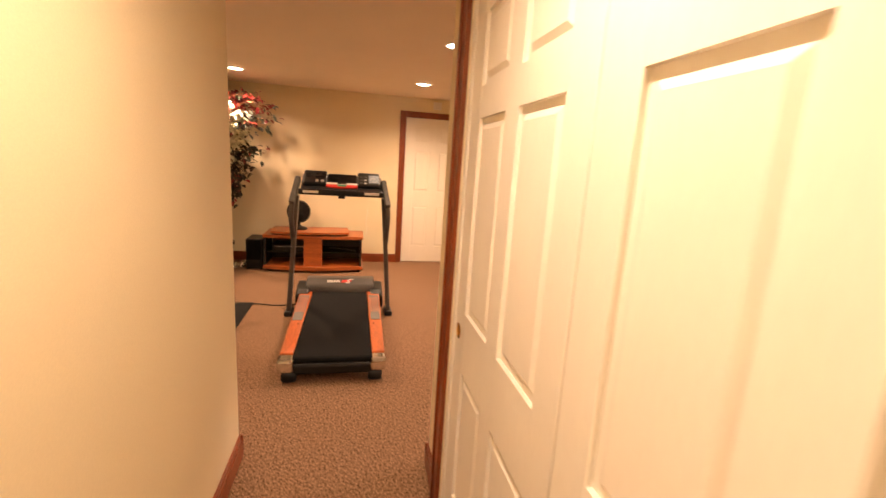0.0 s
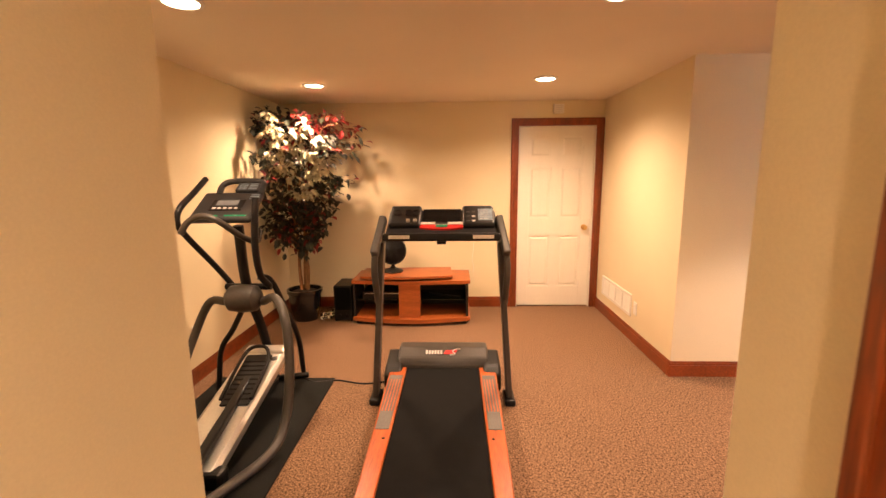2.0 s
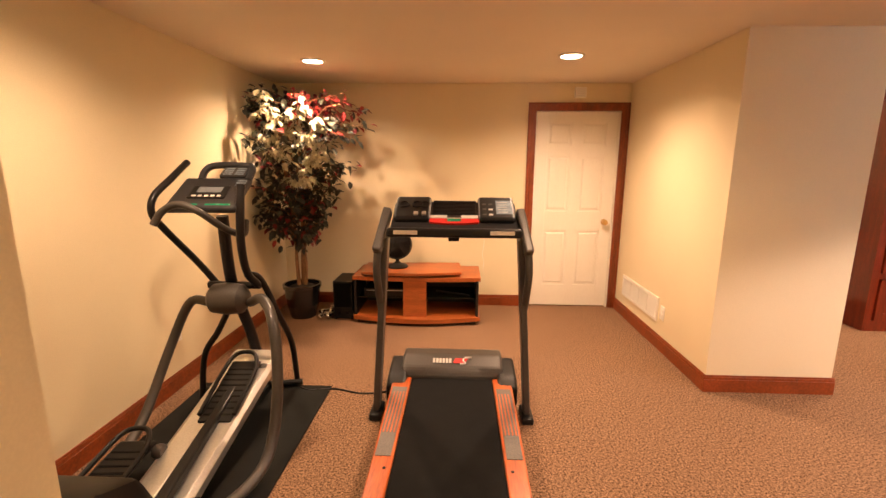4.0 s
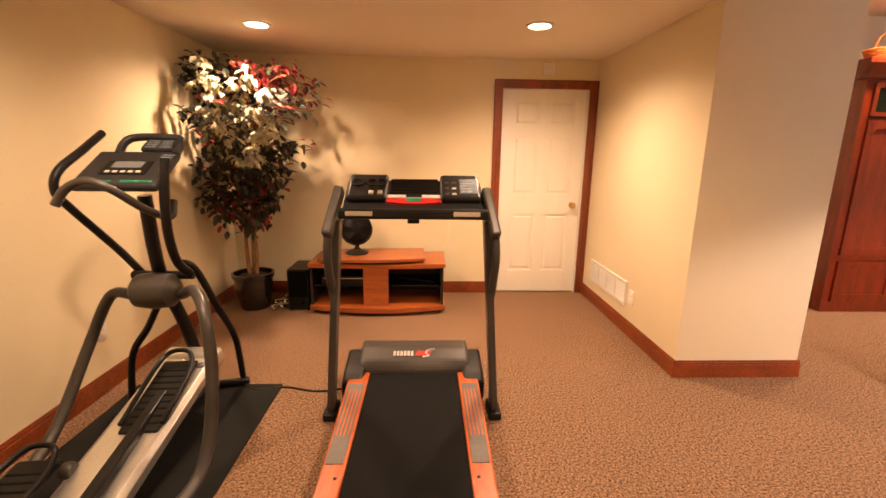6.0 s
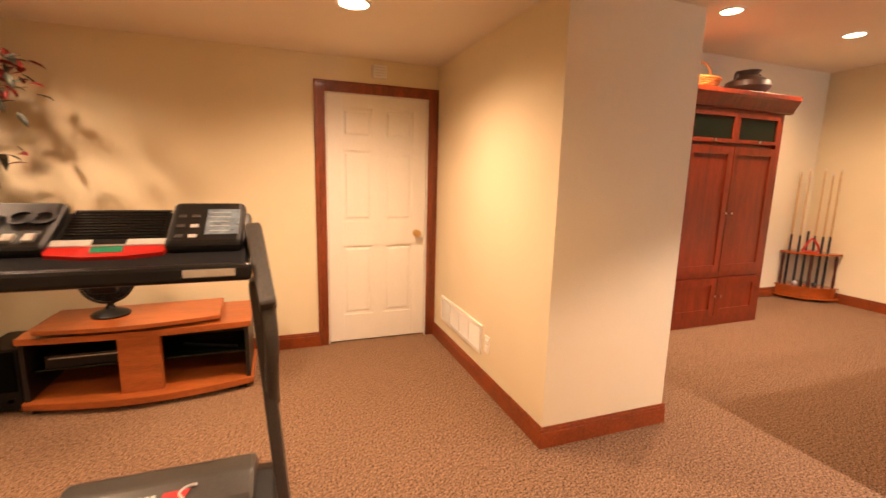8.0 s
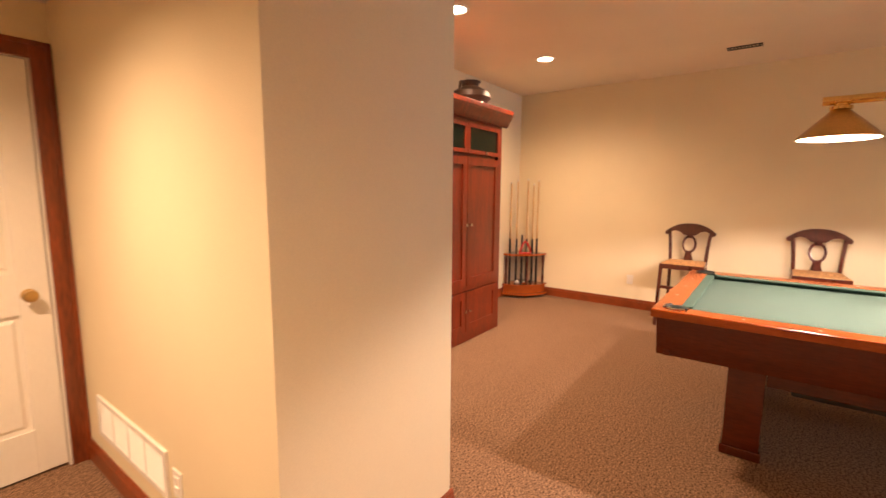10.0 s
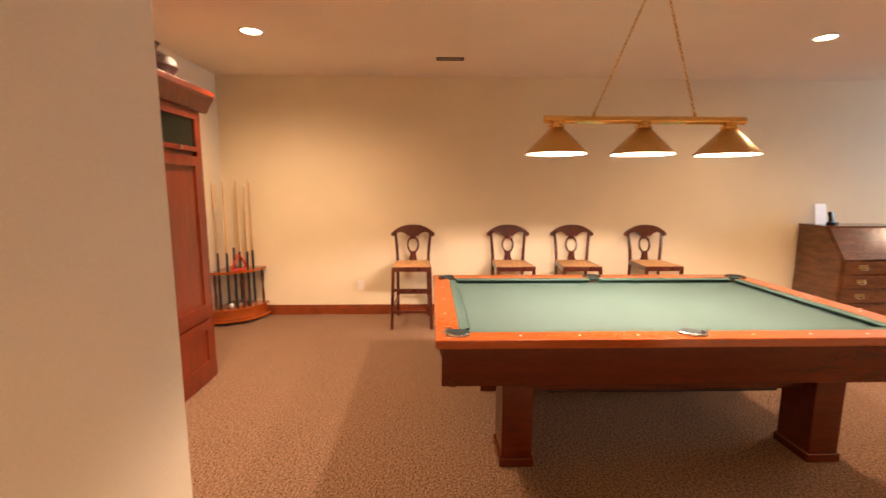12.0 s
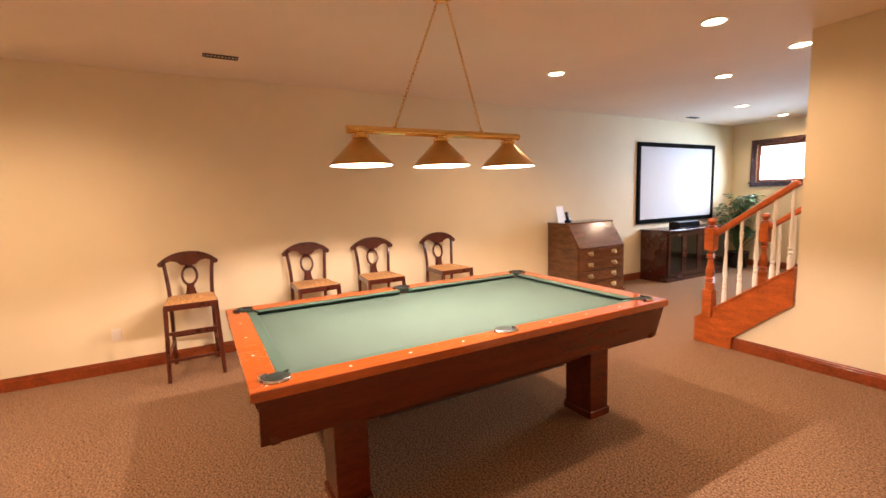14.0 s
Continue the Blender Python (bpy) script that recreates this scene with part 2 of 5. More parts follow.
def lathe(profile, at, seg=24, bm=None):
    """Turns (radius, height) pairs round the upright axis through at."""
    bm = bm or bmesh.new()
    last = None
    for r, h in profile:
        ring = [bm.verts.new((at[0] + r * math.cos(2 * math.pi * k / seg), at[1] + r * math.sin(2 * math.pi * k / seg), at[2] + h)) for k in range(seg)]
        if last:
            for k in range(seg):
                bm.faces.new((last[k], last[(k + 1) % seg], ring[(k + 1) % seg], ring[k]))
        elif r > 1e-4 and profile[0] != profile[-1]:
            bm.faces.new(ring[::-1])
        last = ring
    if profile[-1][0] > 1e-4 and profile[0] != profile[-1]:
        bm.faces.new(last)
    bmesh.ops.remove_doubles(bm, verts=bm.verts, dist=1e-5)
    return bm


def prism(poly, a, b, axis="y", bevel=0.0, bm=None):
    """A flat outline drawn out along an axis from a to b."""
    bm = bm or bmesh.new()

    def place(p, h):
        return {"x": (h, p[0], p[1]), "y": (p[0], h, p[1]), "z": (p[0], p[1], h)}[axis]
    lo = [bm.verts.new(place(p, a)) for p in poly]
    hi = [bm.verts.new(place(p, b)) for p in poly]
    faces = [bm.faces.new(lo), bm.faces.new(hi[::-1])]
    k = len(poly)
    for i in range(k):
        faces.append(bm.faces.new((lo[i], hi[i], hi[(i + 1) % k], lo[(i + 1) % k])))
    if bevel:
        bmesh.ops.bevel(bm, geom=list({e for f in faces for e in f.edges}), offset=bevel, segments=2, affect="EDGES", profile=0.5)
    return bm


def boxes(*rows):
    bm = bmesh.new()
    for r in rows:
        box(*r, bm=bm)
    return bm


def structure(name, bm, material, label, category):
    return tagged(part(name, bm, material), label, category, kind="structure")


# ---- the shell ----
POST_X, POST_E, POST_Y = -0.05, 0.775, -1.785
structure("floor", boxes((-3.9, 5.2, -12.2, 0.25, -0.12, 0)), CARPET, "brown speckled wall-to-wall carpet", "floor")
structure("ceiling_gym", boxes((-3.85, POST_E, -8.3, 0.22, GYM_Z, 3.0)), CEIL, "low cream painted gym and hall ceiling", "ceiling")
structure("ceiling_billiard", boxes((POST_E, 5.2, -12.2, 0.22, BIL_Z, 3.0)), CEIL, "cream painted ceiling over the billiard room", "ceiling")
structure("wall_gym_north", boxes((-3.73, -0.985, 0, 0.12, 0, GYM_Z), (-0.12, POST_X, 0, 0.12, 0, GYM_Z), (-0.985, -0.12, 0, 0.12, 2.055, GYM_Z)), WALL, "cream painted wall with a door opening", "wall")
structure("wall_behind_door", boxes((-1.3, 0.0, 0.35, 0.4, 0, GYM_Z)), WALL, "plain wall behind the closed door", "wall")
structure("wall_gym_west", boxes((-3.73, -3.61, -4.19, 0, 0, GYM_Z)), WALL, "cream painted side wall of the gym", "wall")
structure("wall_gym_east", boxes((POST_X, POST_E, POST_Y, 0.12, 0, GYM_Z)), WALL, "thick cream painted wall end between gym and billiard room", "wall")
structure("wall_hall_west", boxes((-3.73, -2.16, -8.2, -4.19, 0, GYM_Z)), WALL, "cream painted hall wall", "wall")
structure("wall_hall_south", boxes((-2.16, -1.13, -8.3, -8.2, 0, GYM_Z)), WALL, "cream painted wall at the end of the hall", "wall")
structure("wall_hall_east", boxes((-1.265, -1.13, -4.63, -4.35, 0, GYM_Z), (-1.265, -1.13, -8.2, -6.35, 0, GYM_Z), (-1.265, -1.13, -6.35, -4.63, 2.03, GYM_Z)), WALL, "cream painted hall wall with a wide closet opening", "wall")
structure("wall_closet_north", boxes((-1.13, 0.30, -4.47, -4.35, 0, GYM_Z)), WALL, "cream painted end of the closet", "wall")
structure("wall_closet_back", boxes((-0.55, -0.5, -6.5, -4.45, 0, GYM_Z)), WALL, "plain wall inside the closet", "wall")
structure("wall_closet_east", boxes((0.18, 0.30, -6.61, -4.45, 0, BIL_Z)), WALL, "cream painted wall beside the billiard room", "wall")
structure("wall_step", boxes((0.30, POST_E, -6.60, -4.35, GYM_Z + 0.004, 2.2 + 0.2)), WALL, "plain soffit end", "wall")
structure("wall_billiard_north", boxes((POST_E, 5.165, 0.08, 0.20, 0, BIL_Z)), WALL, "cream painted wall behind the tall cabinet", "wall")
structure("wall_billiard_east", boxes((5.045, 5.165, -11.9, 0.08, 0, BIL_Z)), WALL, "long cream painted wall behind the stools", "wall")
structure("wall_stair", prism([(0.18, 0), (2.285, 0), (2.285, 0.13), (1.80, 0.555), (1.80, BIL_Z), (0.18, BIL_Z)], -6.73, -6.61), WALL, "cream painted wall closing the side of the stairs", "wall")
WX0, WX1, WZ0, WZ1 = 2.95, 4.60, 1.64, 2.35
structure("wall_tv_south", boxes((0.18, WX0, -11.9, -11.78, 0, BIL_Z), (WX1, 5.045, -11.9, -11.78, 0, BIL_Z), (WX0, WX1, -11.9, -11.78, 0, WZ0), (WX0, WX1, -11.9, -11.78, WZ1, BIL_Z)), WALL, "cream painted wall with a high window", "wall")
structure("wall_tv_west", boxes((0.18, 0.30, -11.78, -6.73, 0, BIL_Z)), WALL, "plain cream wall of the television area", "wall")


def baseboard(x0, y0, x1, y1, nx, ny, h=0.118):
    """A moulded skirting along a wall from one end to the other; nx, ny points into the room."""
    bm = bmesh.new()
    for t, z0, z1, bv in ((0.016, 0, h - 0.03, 0.002), (0.012, h - 0.03, h - 0.012, 0.002), (0.008, h - 0.012, h, 0.002)):
        xs, ys = sorted((x0, x1)), sorted((y0, y1))
        if nx:
            xs = sorted((x0, x0 + nx * t))
        else:
            ys = sorted((y0, y0 + ny * t))
        box(xs[0], xs[1], ys[0], ys[1], z0, z1, bv, bm)
    structure("baseboard", bm, TRIM, "glossy cherry-stained moulded wooden baseboard", "baseboard")


baseboard(-3.61, 0, -1.045, 0, 0, -1)
baseboard(-3.61, -4.19, -3.61, -0.016, 1, 0)
baseboard(POST_X, POST_Y, POST_X, -0.016, -1, 0)
baseboard(POST_X - 0.016, POST_Y, POST_E + 0.016, POST_Y, 0, -1)
baseboard(POST_E, POST_Y, POST_E, 0.08, 1, 0)
baseboard(-3.594, -4.19, -2.144, -4.19, 0, 1)
baseboard(-2.16, -8.2, -2.16, -4.19, 1, 0)
baseboard(-1.265, -4.55, -1.265, -4.35, -1, 0)
baseboard(-1.281, -4.35, 0.316, -4.35, 0, 1)
baseboard(0.30, -6.61, 0.30, -4.35, 1, 0)
baseboard(POST_E + 0.016, 0.08, 5.029, 0.08, 0, -1)
baseboard(5.045, -11.764, 5.045, 0.08, -1, 0)
baseboard(0.316, -6.61, 2.275, -6.61, 0, 1)
baseboard(0.30, -11.78, 5.045, -11.78, 0, 1)


structure("backdrop", boxes((0.0, 8.0, -14.02, -14.0, -1.0, 5.0)), glow("bright_overcast", (0.88, 0.94, 1.0), 5.0), "bright hazy daylight outside the window", "backdrop")

# ---- doors ----
def panel_leaf(width, height=2.03, thick=0.035, rows=((0.24, 0.83), (1.03, 1.60), (1.70, 1.93))):
    """A six-panel leaf, its face towards -y, its left foot at the origin."""
    bm = bmesh.new()
    st, mid = 0.115, 0.10
    w = (width - 2 * st - mid) / 2
    zs = [0.014, rows[0][0], rows[0][1], rows[1][0], rows[1][1], rows[2][0], rows[2][1], height]
    box(0, st, 0, thick, zs[0], height, 0.002, bm, 1)
    box(width - st, width, 0, thick, zs[0], height, 0.002, bm, 1)
    for a, b in ((zs[0], zs[1]), (zs[2], zs[3]), (zs[4], zs[5]), (zs[6], height)):
        box(st, width - st, 0.0005, thick - 0.0005, a, b, 0, bm)
    for a, b in rows:
        box(st + w, st + w + mid, 0.0005, thick - 0.0005, a, b, 0, bm)
        for x in (st, st + w + mid):
            box(x, x + w, 0.013, thick - 0.013, a, b, 0, bm)
            # sloped raised field
            made = bmesh.ops.create_cube(bm, size=1, matrix=Matrix.Translation((x + w / 2, 0.010, (a + b) / 2)) @ Matrix.Diagonal((w - 0.03, 0.012, b - a - 0.03, 1)))
            for v in made["verts"]:
                if v.co.y < 0.010:
                    v.co.x += 0.022 * (1 if v.co.x < x + w / 2 else -1)
                    v.co.z += 0.022 * (1 if v.co.z < (a + b) / 2 else -1)
    return bm


def casing(width, height):
    """Door casing of two legs and a head round an opening, face towards -y, opening from x = 0 to width."""
    bm = bmesh.new()
    for a, b, z0, z1 in ((-0.08, 0, 0, height + 0.08), (width, width + 0.08, 0, height + 0.08), (0, width, height, height + 0.08)):
        box(a, b, -0.018, 0, z0, z1, 0.003, bm)
        if b - a < 0.2:
            e = (a, a + 0.022) if a < 0 else (b - 0.022, b)
            box(e[0], e[1], -0.026, -0.017, z0, z1, 0.003, bm)
        else:
            box(a - 0.08, b + 0.08, -0.026, -0.017, z1 - 0.022, z1, 0.003, bm)
    return bm


door = thing("door_1", (-0.96, 0.0, 0), "closed white six-panel door with a brass knob", "door", kind="structure")
part("casing", turned(casing(0.84, 2.035), pose(-0.972, 0, 0)), TRIMV, door, "cherry-stained wooden casing")
part("jamb", boxes((-0.985, -0.962, 0.001, 0.10, 0, 2.055), (-0.142, -0.12, 0.001, 0.10, 0, 2.055), (-0.962, -0.142, 0.001, 0.10, 2.033, 2.055)), DOORP, door)
part("leaf", turned(panel_leaf(0.812), pose(-0.958, 0.012, 0)), DOORP, door)
knob = part("knob", turned(lathe([(0.028, 0), (0.03, 0.004), (0.012, 0.01), (0.011, 0.03), (0.024, 0.038), (0.03, 0.05), (0.027, 0.064), (0.0, 0.07)], (0, 0, 0), 20), pose(-0.225, 0.012, 0.925, 90)), SATIN_BRASS, door, "round brass knob", True)

closet = thing("door_2", (-1.265, -5.47, 0), "pair of white six-panel sliding closet doors", "door", kind="structure")
CLOSET_ROWS = ((0.20, 0.71), (0.93, 1.60), (1.70, 1.92))
TURN = pose(-1.265, -4.63, 0, 0, 0, -90)
part("casing", turned(casing(1.72, 2.03), TURN), TRIMV, closet, "cherry-stained wooden casing")
part("leaf", turned(panel_leaf(0.838, 2.015, rows=CLOSET_ROWS), TURN @ pose(0.036, 0.012, 0.0)), DOORP, closet)
part("leaf", turned(panel_leaf(0.838, 2.015, rows=CLOSET_ROWS), TURN @ pose(0.879, 0.012, 0.0)), DOORP, closet)
part("finger_pull", turned(lathe([(0.027, 0), (0.03, 0.003), (0.022, 0.004), (0.02, 0.001), (0.0, 0.001)], (0, 0, 0), 20), TURN @ pose(0.085, 0.0125, 0.845, 90)), BRASS, closet, "round brass finger pull", True)
part("jamb", turned(boxes((0.0, 0.034, 0.006, 0.06, 0.0, 2.014)), TURN), DOORP, closet)
part("track", turned(boxes((0.0, 1.72, 0.005, 0.10, 2.016, 2.03)), TURN), TRIMV, closet)

# ---- window ----
win = thing("window_1", ((WX0 + WX1) / 2, -11.78, WZ0), "high basement window with dark wooden casing", "window", kind="structure")
part("window_frame", boxes((WX0 - 0.09, WX0, -11.78, -11.755, WZ0 - 0.09, WZ1 + 0.09), (WX1, WX1 + 0.09, -11.78, -11.755, WZ0 - 0.09, WZ1 + 0.09), (WX0, WX1, -11.78, -11.755, WZ1, WZ1 + 0.09), (WX0, WX1, -11.78, -11.755, WZ0 - 0.09, WZ0)), DARKW, win)
part("window_sill", box(WX0 - 0.11, WX1 + 0.11, -11.78, -11.72, WZ0 - 0.025, WZ0, 0.004), DARKW, win)
part("sash", boxes((WX0, WX0 + 0.05, -11.85, -11.81, WZ0, WZ1), (WX1 - 0.05, WX1, -11.85, -11.81, WZ0, WZ1), ((WX0 + WX1) / 2 - 0.03, (WX0 + WX1) / 2 + 0.03, -11.85, -11.81, WZ0, WZ1), (WX0, WX1, -11.848, -11.812, WZ0, WZ0 + 0.04), (WX0, WX1, -11.848, -11.812, WZ1 - 0.04, WZ1)), TRIMV, win)
pane = part("pane", boxes((WX0 + 0.05, WX1 - 0.05, -11.832, -11.828, WZ0 + 0.04, WZ1 - 0.04)), GLASS, win, "clear glass")
pane.visible_shadow = False

# ---- ceiling fittings ----
def downlight(x, y, z):
    t = thing("downlight", (x, y, z - 0.012), "lit round recessed ceiling light with white trim", "ceiling light", "recessed ceiling lights")
    part("trim", lathe([(0.075, -0.001), (0.078, -0.010), (0.095, -0.008), (0.098, -0.001), (0.098, 0.0), (0.075, 0.0)], (x, y, z), 28), WHITE, t, smooth=True)
    part("lens", lathe([(0.0, -0.007), (0.05, -0.007), (0.0745, -0.002), (0.0745, 0.0)], (x, y, z), 28), LENS, t, "glowing warm lens", True)


for x, y in GYM_LAMPS + HALL_LAMPS:
    downlight(x, y, GYM_Z)
for x, y in BIL_LAMPS:
    downlight(x, y, BIL_Z)


def ceiling_vent(x, y, lx, ly):
    t = thing("ceiling_vent", (x, y, BIL_Z - 0.008), "narrow bronze slotted ceiling vent", "vent")
    part("frame", boxes((x - lx / 2, x + lx / 2, y - ly / 2, y - ly / 2 + 0.012, BIL_Z - 0.008, BIL_Z), (x - lx / 2, x + lx / 2, y + ly / 2 - 0.012, y + ly / 2, BIL_Z - 0.008, BIL_Z), (x - lx / 2, x - lx / 2 + 0.012, y - ly / 2 + 0.012, y + ly / 2 - 0.012, BIL_Z - 0.008, BIL_Z), (x + lx / 2 - 0.012, x + lx / 2, y - ly / 2 + 0.012, y + ly / 2 - 0.012, BIL_Z - 0.008, BIL_Z)), GREY, t)
    n = int(ly / 0.03)
    for i in range(n):
        yy = y - ly / 2 + 0.012 + (ly - 0.024) * (i + 0.5) / n
        part("slat", boxes((x - lx / 2 + 0.012, x + lx / 2 - 0.012, yy - 0.006, yy + 0.006, BIL_Z - 0.006, BIL_Z - 0.001)), TUBE, t)


ceiling_vent(4.33, -2.52, 0.09, 0.27)
ceiling_vent(4.72, -9.85, 0.09, 0.27)

# ---- wall fittings ----
grille = thing("return_air_grille", (0, -0.62, 0.22), "white slatted return air grille low on the wall", "vent")
part("frame", boxes((-0.012, 0, -1.02, -0.22, 0.395, 0.42), (-0.012, 0, -1.02, -0.22, 0.215, 0.24), (-0.012, 0, -1.02, -0.995, 0.24, 0.395), (-0.012, 0, -0.245, -0.22, 0.24, 0.395), *[(-0.011, 0, -0.245 - 0.75 * k / 4 - 0.006, -0.245 - 0.75 * k / 4 + 0.006, 0.24, 0.395) for k in (1, 2, 3)]), WHITE, grille)
part("backing", boxes((-0.0025, 0.0, -0.995, -0.245, 0.24, 0.395)), WHITE, grille)
grille.location.x += POST_X
for k in range(14):
    part("slat", turned(boxes((-0.004, 0.004, -0.994, -0.246, -0.0007, 0.0007)), pose(-0.007, 0, 0.2465 + 0.011 * k, 0, -30, 0)), WHITE, grille)


def outlet(x, y, z, yaw, kind_name="outlet", label="white duplex wall outlet plate"):
    t = thing(kind_name, (x, y, z), label, "outlet")
    m = pose(x, y, z, 0, 0, yaw)
    part("plate", turned(box(-0.037, 0.037, -0.006, 0, -0.058, 0.058, 0.002), m), WHITE, t)
    for dz in (-0.02, 0.02):
        part("socket", turned(box(-0.016, 0.016, -0.009, -0.006, dz - 0.014, dz + 0.014, 0.003), m), DOORP, t)


outlet(POST_X, -1.10, 0.315, -90)
outlet(-3.61, -1.89, 0.375, 90)
outlet(5.045, -1.49, 0.36, -90)
outlet(1.18, -6.61, 0.27, 0 + 180)

box_t = thing("doorbell_chime", (-0.552, 0, 2.16), "white chime box high on the wall above the door", "chime box")
part("housing", box(-0.607, -0.497, -0.045, 0, 2.160, 2.258, 0.006), WHITE, box_t)
for k in range(4):
    part("slot", boxes((-0.591, -0.513, -0.0465, -0.044, 2.175 + 0.02 * k, 2.18 + 0.02 * k)), PRINT, box_t)
tagged(part("wall_cable", tube([(-1.462, -0.006, 0.75), (-1.466, -0.008, 0.66), (-1.480, -0.012, 0.56), (-1.462, -0.01, 0.48), (-1.470, -0.008, 0.41)], 0.003, 6), WHITE, None, smooth=True), "thin white cable hanging down the wall", "cable")

# ---- treadmill ----
tm = thing("treadmill", (-1.74, -2.6, 0), "grey and black folding treadmill with orange side rails", "treadmill")
part("belt", box(-2.0, -1.48, -3.47, -1.99, 0.10, 0.166, 0.02), RUBBER, tm, "black walking belt")
part("deck_frame", boxes((-2.04, -1.44, -3.36, -1.80, 0.05, 0.13)), BLACK, tm)
for s in (-1, 1):
    cx = -1.74
    rail = part("side_rail", prism([(cx + s * 0.255, -3.40), (cx + s * 0.255, -2.0), (cx + s * 0.372, -2.0), (cx + s * 0.340, -3.40)], 0.085, 0.172, "z", 0.008), ORANGE, tm, "orange wood-look side rail")
    part("foot_pad", prism([(cx + s * 0.268, -2.80), (cx + s * 0.268, -2.16), (cx + s * 0.355, -2.16), (cx + s * 0.342, -2.80)], 0.1715, 0.176, "z", 0.001), PAD, rail, "ribbed grey foot pad")
    for k in range(4):
        xx = cx + s * (0.28 + 0.018 * k)
        part("groove", boxes((xx - 0.0035, xx + 0.0035, -2.62, -2.22, 0.1755, 0.1775)), ORANGE, rail)
    part("screw", lathe([(0.008, 0), (0.006, 0.003), (0.0, 0.0035)], (cx + s * 0.285, -2.88, 0.172), 10), BLACK, rail)
    part("end_cap", box(min(cx + s * 0.245, cx + s * 0.348), max(cx + s * 0.245, cx + s * 0.348), -3.50, -3.395, 0.07, 0.165, 0.022, seg=3), CHROME, tm, "silver end cap")
    part("rear_foot", turned(lathe([(0.035, -0.045), (0.042, -0.03), (0.042, 0.03), (0.035, 0.045)], (0, 0, 0), 16), pose(cx + s * 0.275, -3.46, 0.042, 0, 90, 0)), BLACK, tm, smooth=True)
    # upright and its foot
    fx, px = cx + s * 0.452, cx + s * 0.375
    part("upright", beam((fx, -2.175, 0.03), (px, -2.20, 1.10), 0.038, 0.085, (1, 0, 0), 0.008), GREY, tm, "grey steel upright")
    part("upright_foot", box(fx - 0.035, fx + 0.035, -2.26, -2.09, 0.0, 0.045, 0.012), BLACK, tm)
    part("handrail", tube([(px + s * 0.012, -2.18, 1.17), (px + s * 0.022, -2.23, 1.10), (px + s * 0.034, -2.27, 1.03), (px + s * 0.040, -2.28, 0.92), (px + s * 0.036, -2.25, 0.80), (px + s * 0.036, -2.20, 0.70)], 0.021, 10), GREY, tm, "curved grey handrail", True)
    part("console_arm", beam((px + s * 0.036, -2.295, 1.03), (px - s * 0.004, -2.13, 1.245), 0.048, 0.075, (1, 0, 0), 0.012), LTGREY, tm, "flat grey console arm")
part("roller_cover", box(-1.99, -1.49, -3.49, -3.44, 0.055, 0.13, 0.018), BLACK, tm)
hood = part("motor_hood", prism([(-2.03, 0.05), (-2.03, 0.185), (-2.0, 0.228), (-1.89, 0.268), (-1.78, 0.265), (-1.70, 0.20), (-1.69, 0.05)], -2.065, -1.415, "x", 0.02), GREY, tm, "grey motor hood")
for s in (-1, 1):
    part("hood_shoulder", turned(prism([(-2.13, 0.04), (-2.13, 0.16), (-2.05, 0.20), (-1.85, 0.235), (-1.72, 0.17), (-1.72, 0.04)], -0.06, 0.06, "x", 0.02), pose(-1.74 + s * 0.345, 0, 0)), BLACK, tm)
HM = pose(-1.74, -1.945, 0.2515, 20)
for k in range(6):
    part("print_mark", turned(boxes((-0.125 + 0.021 * k, -0.110 + 0.021 * k, -0.022, 0.016, 0, 0.003)), HM), PRINT, hood)
part("print_mark", turned(prism([(0.005, -0.022), (0.085, -0.022), (0.105, 0.018), (0.02, 0.018)], 0, 0.003, "z"), HM), RED, hood)
part("print_swoosh", turned(tube([(0.125, 0.03, 0.001), (0.09, 0.026, 0.001), (0.07, 0.004, 0.001), (0.085, -0.022, 0.001), (0.05, -0.03, 0.001)], 0.006, 6), HM), PRINT, hood)
# console, tilted towards the walker
CM = pose(-1.735, -2.12, 1.218, 29)
con = part("console", turned(box(-0.355, 0.355, -0.155, 0.145, -0.045, 0.0, 0.02, seg=3), CM), DKGREY, tm, "black treadmill console")
for x0, x1 in ((-0.34, -0.135), (0.135, 0.34)):
    part("side_pod", turned(box(x0, x1, -0.075, 0.15, -0.01, 0.032, 0.018, seg=3), CM), BLACK, con)
part("tray", turned(box(-0.125, 0.125, 0.0, 0.14, -0.002, 0.006, 0.002), CM), BLACK, con)
for k in range(9):
    part("tray_rib", turned(boxes((-0.12, 0.12, 0.008 + 0.014 * k, 0.014 + 0.014 * k, 0.005, 0.011)), CM), BLACK, con)
part("display_strip", turned(box(-0.145, 0.145, -0.045, -0.018, -0.002, 0.014, 0.003), CM), PRINT, con, "pale button strip")
part("display_strip", turned(box(-0.04, 0.04, -0.043, -0.02, 0.0135, 0.0155, 0.0005), CM), TUBE, con)
part("red_band", turned(prism([(-0.145, -0.05), (0.145, -0.05), (0.135, -0.082), (0.05, -0.095), (-0.05, -0.095), (-0.135, -0.082)], -0.002, 0.013, "z"), CM), RED, con, "red button band")
part("green_display", turned(box(-0.038, 0.038, -0.078, -0.052, 0.012, 0.0145, 0.001), CM), GREEN, con, "small green display")
part("safety_key", turned(box(-0.03, 0.03, -0.16, -0.135, -0.065, -0.01, 0.005), CM), BLACK, con)
for x in (-0.29, -0.215, -0.17):
    part("cup_well", turned(lathe([(0.032, 0.03), (0.034, 0.038), (0.022, 0.038), (0.02, 0.02), (0.0, 0.02)], (x, 0.06, 0), 18), CM), BLACK if x < -0.25 else TUBE, con)
for x in (-0.215, -0.17):
    part("switch", turned(box(x - 0.012, x + 0.012, -0.05, -0.02, 0.03, 0.04, 0.002), CM), SILVER, con)
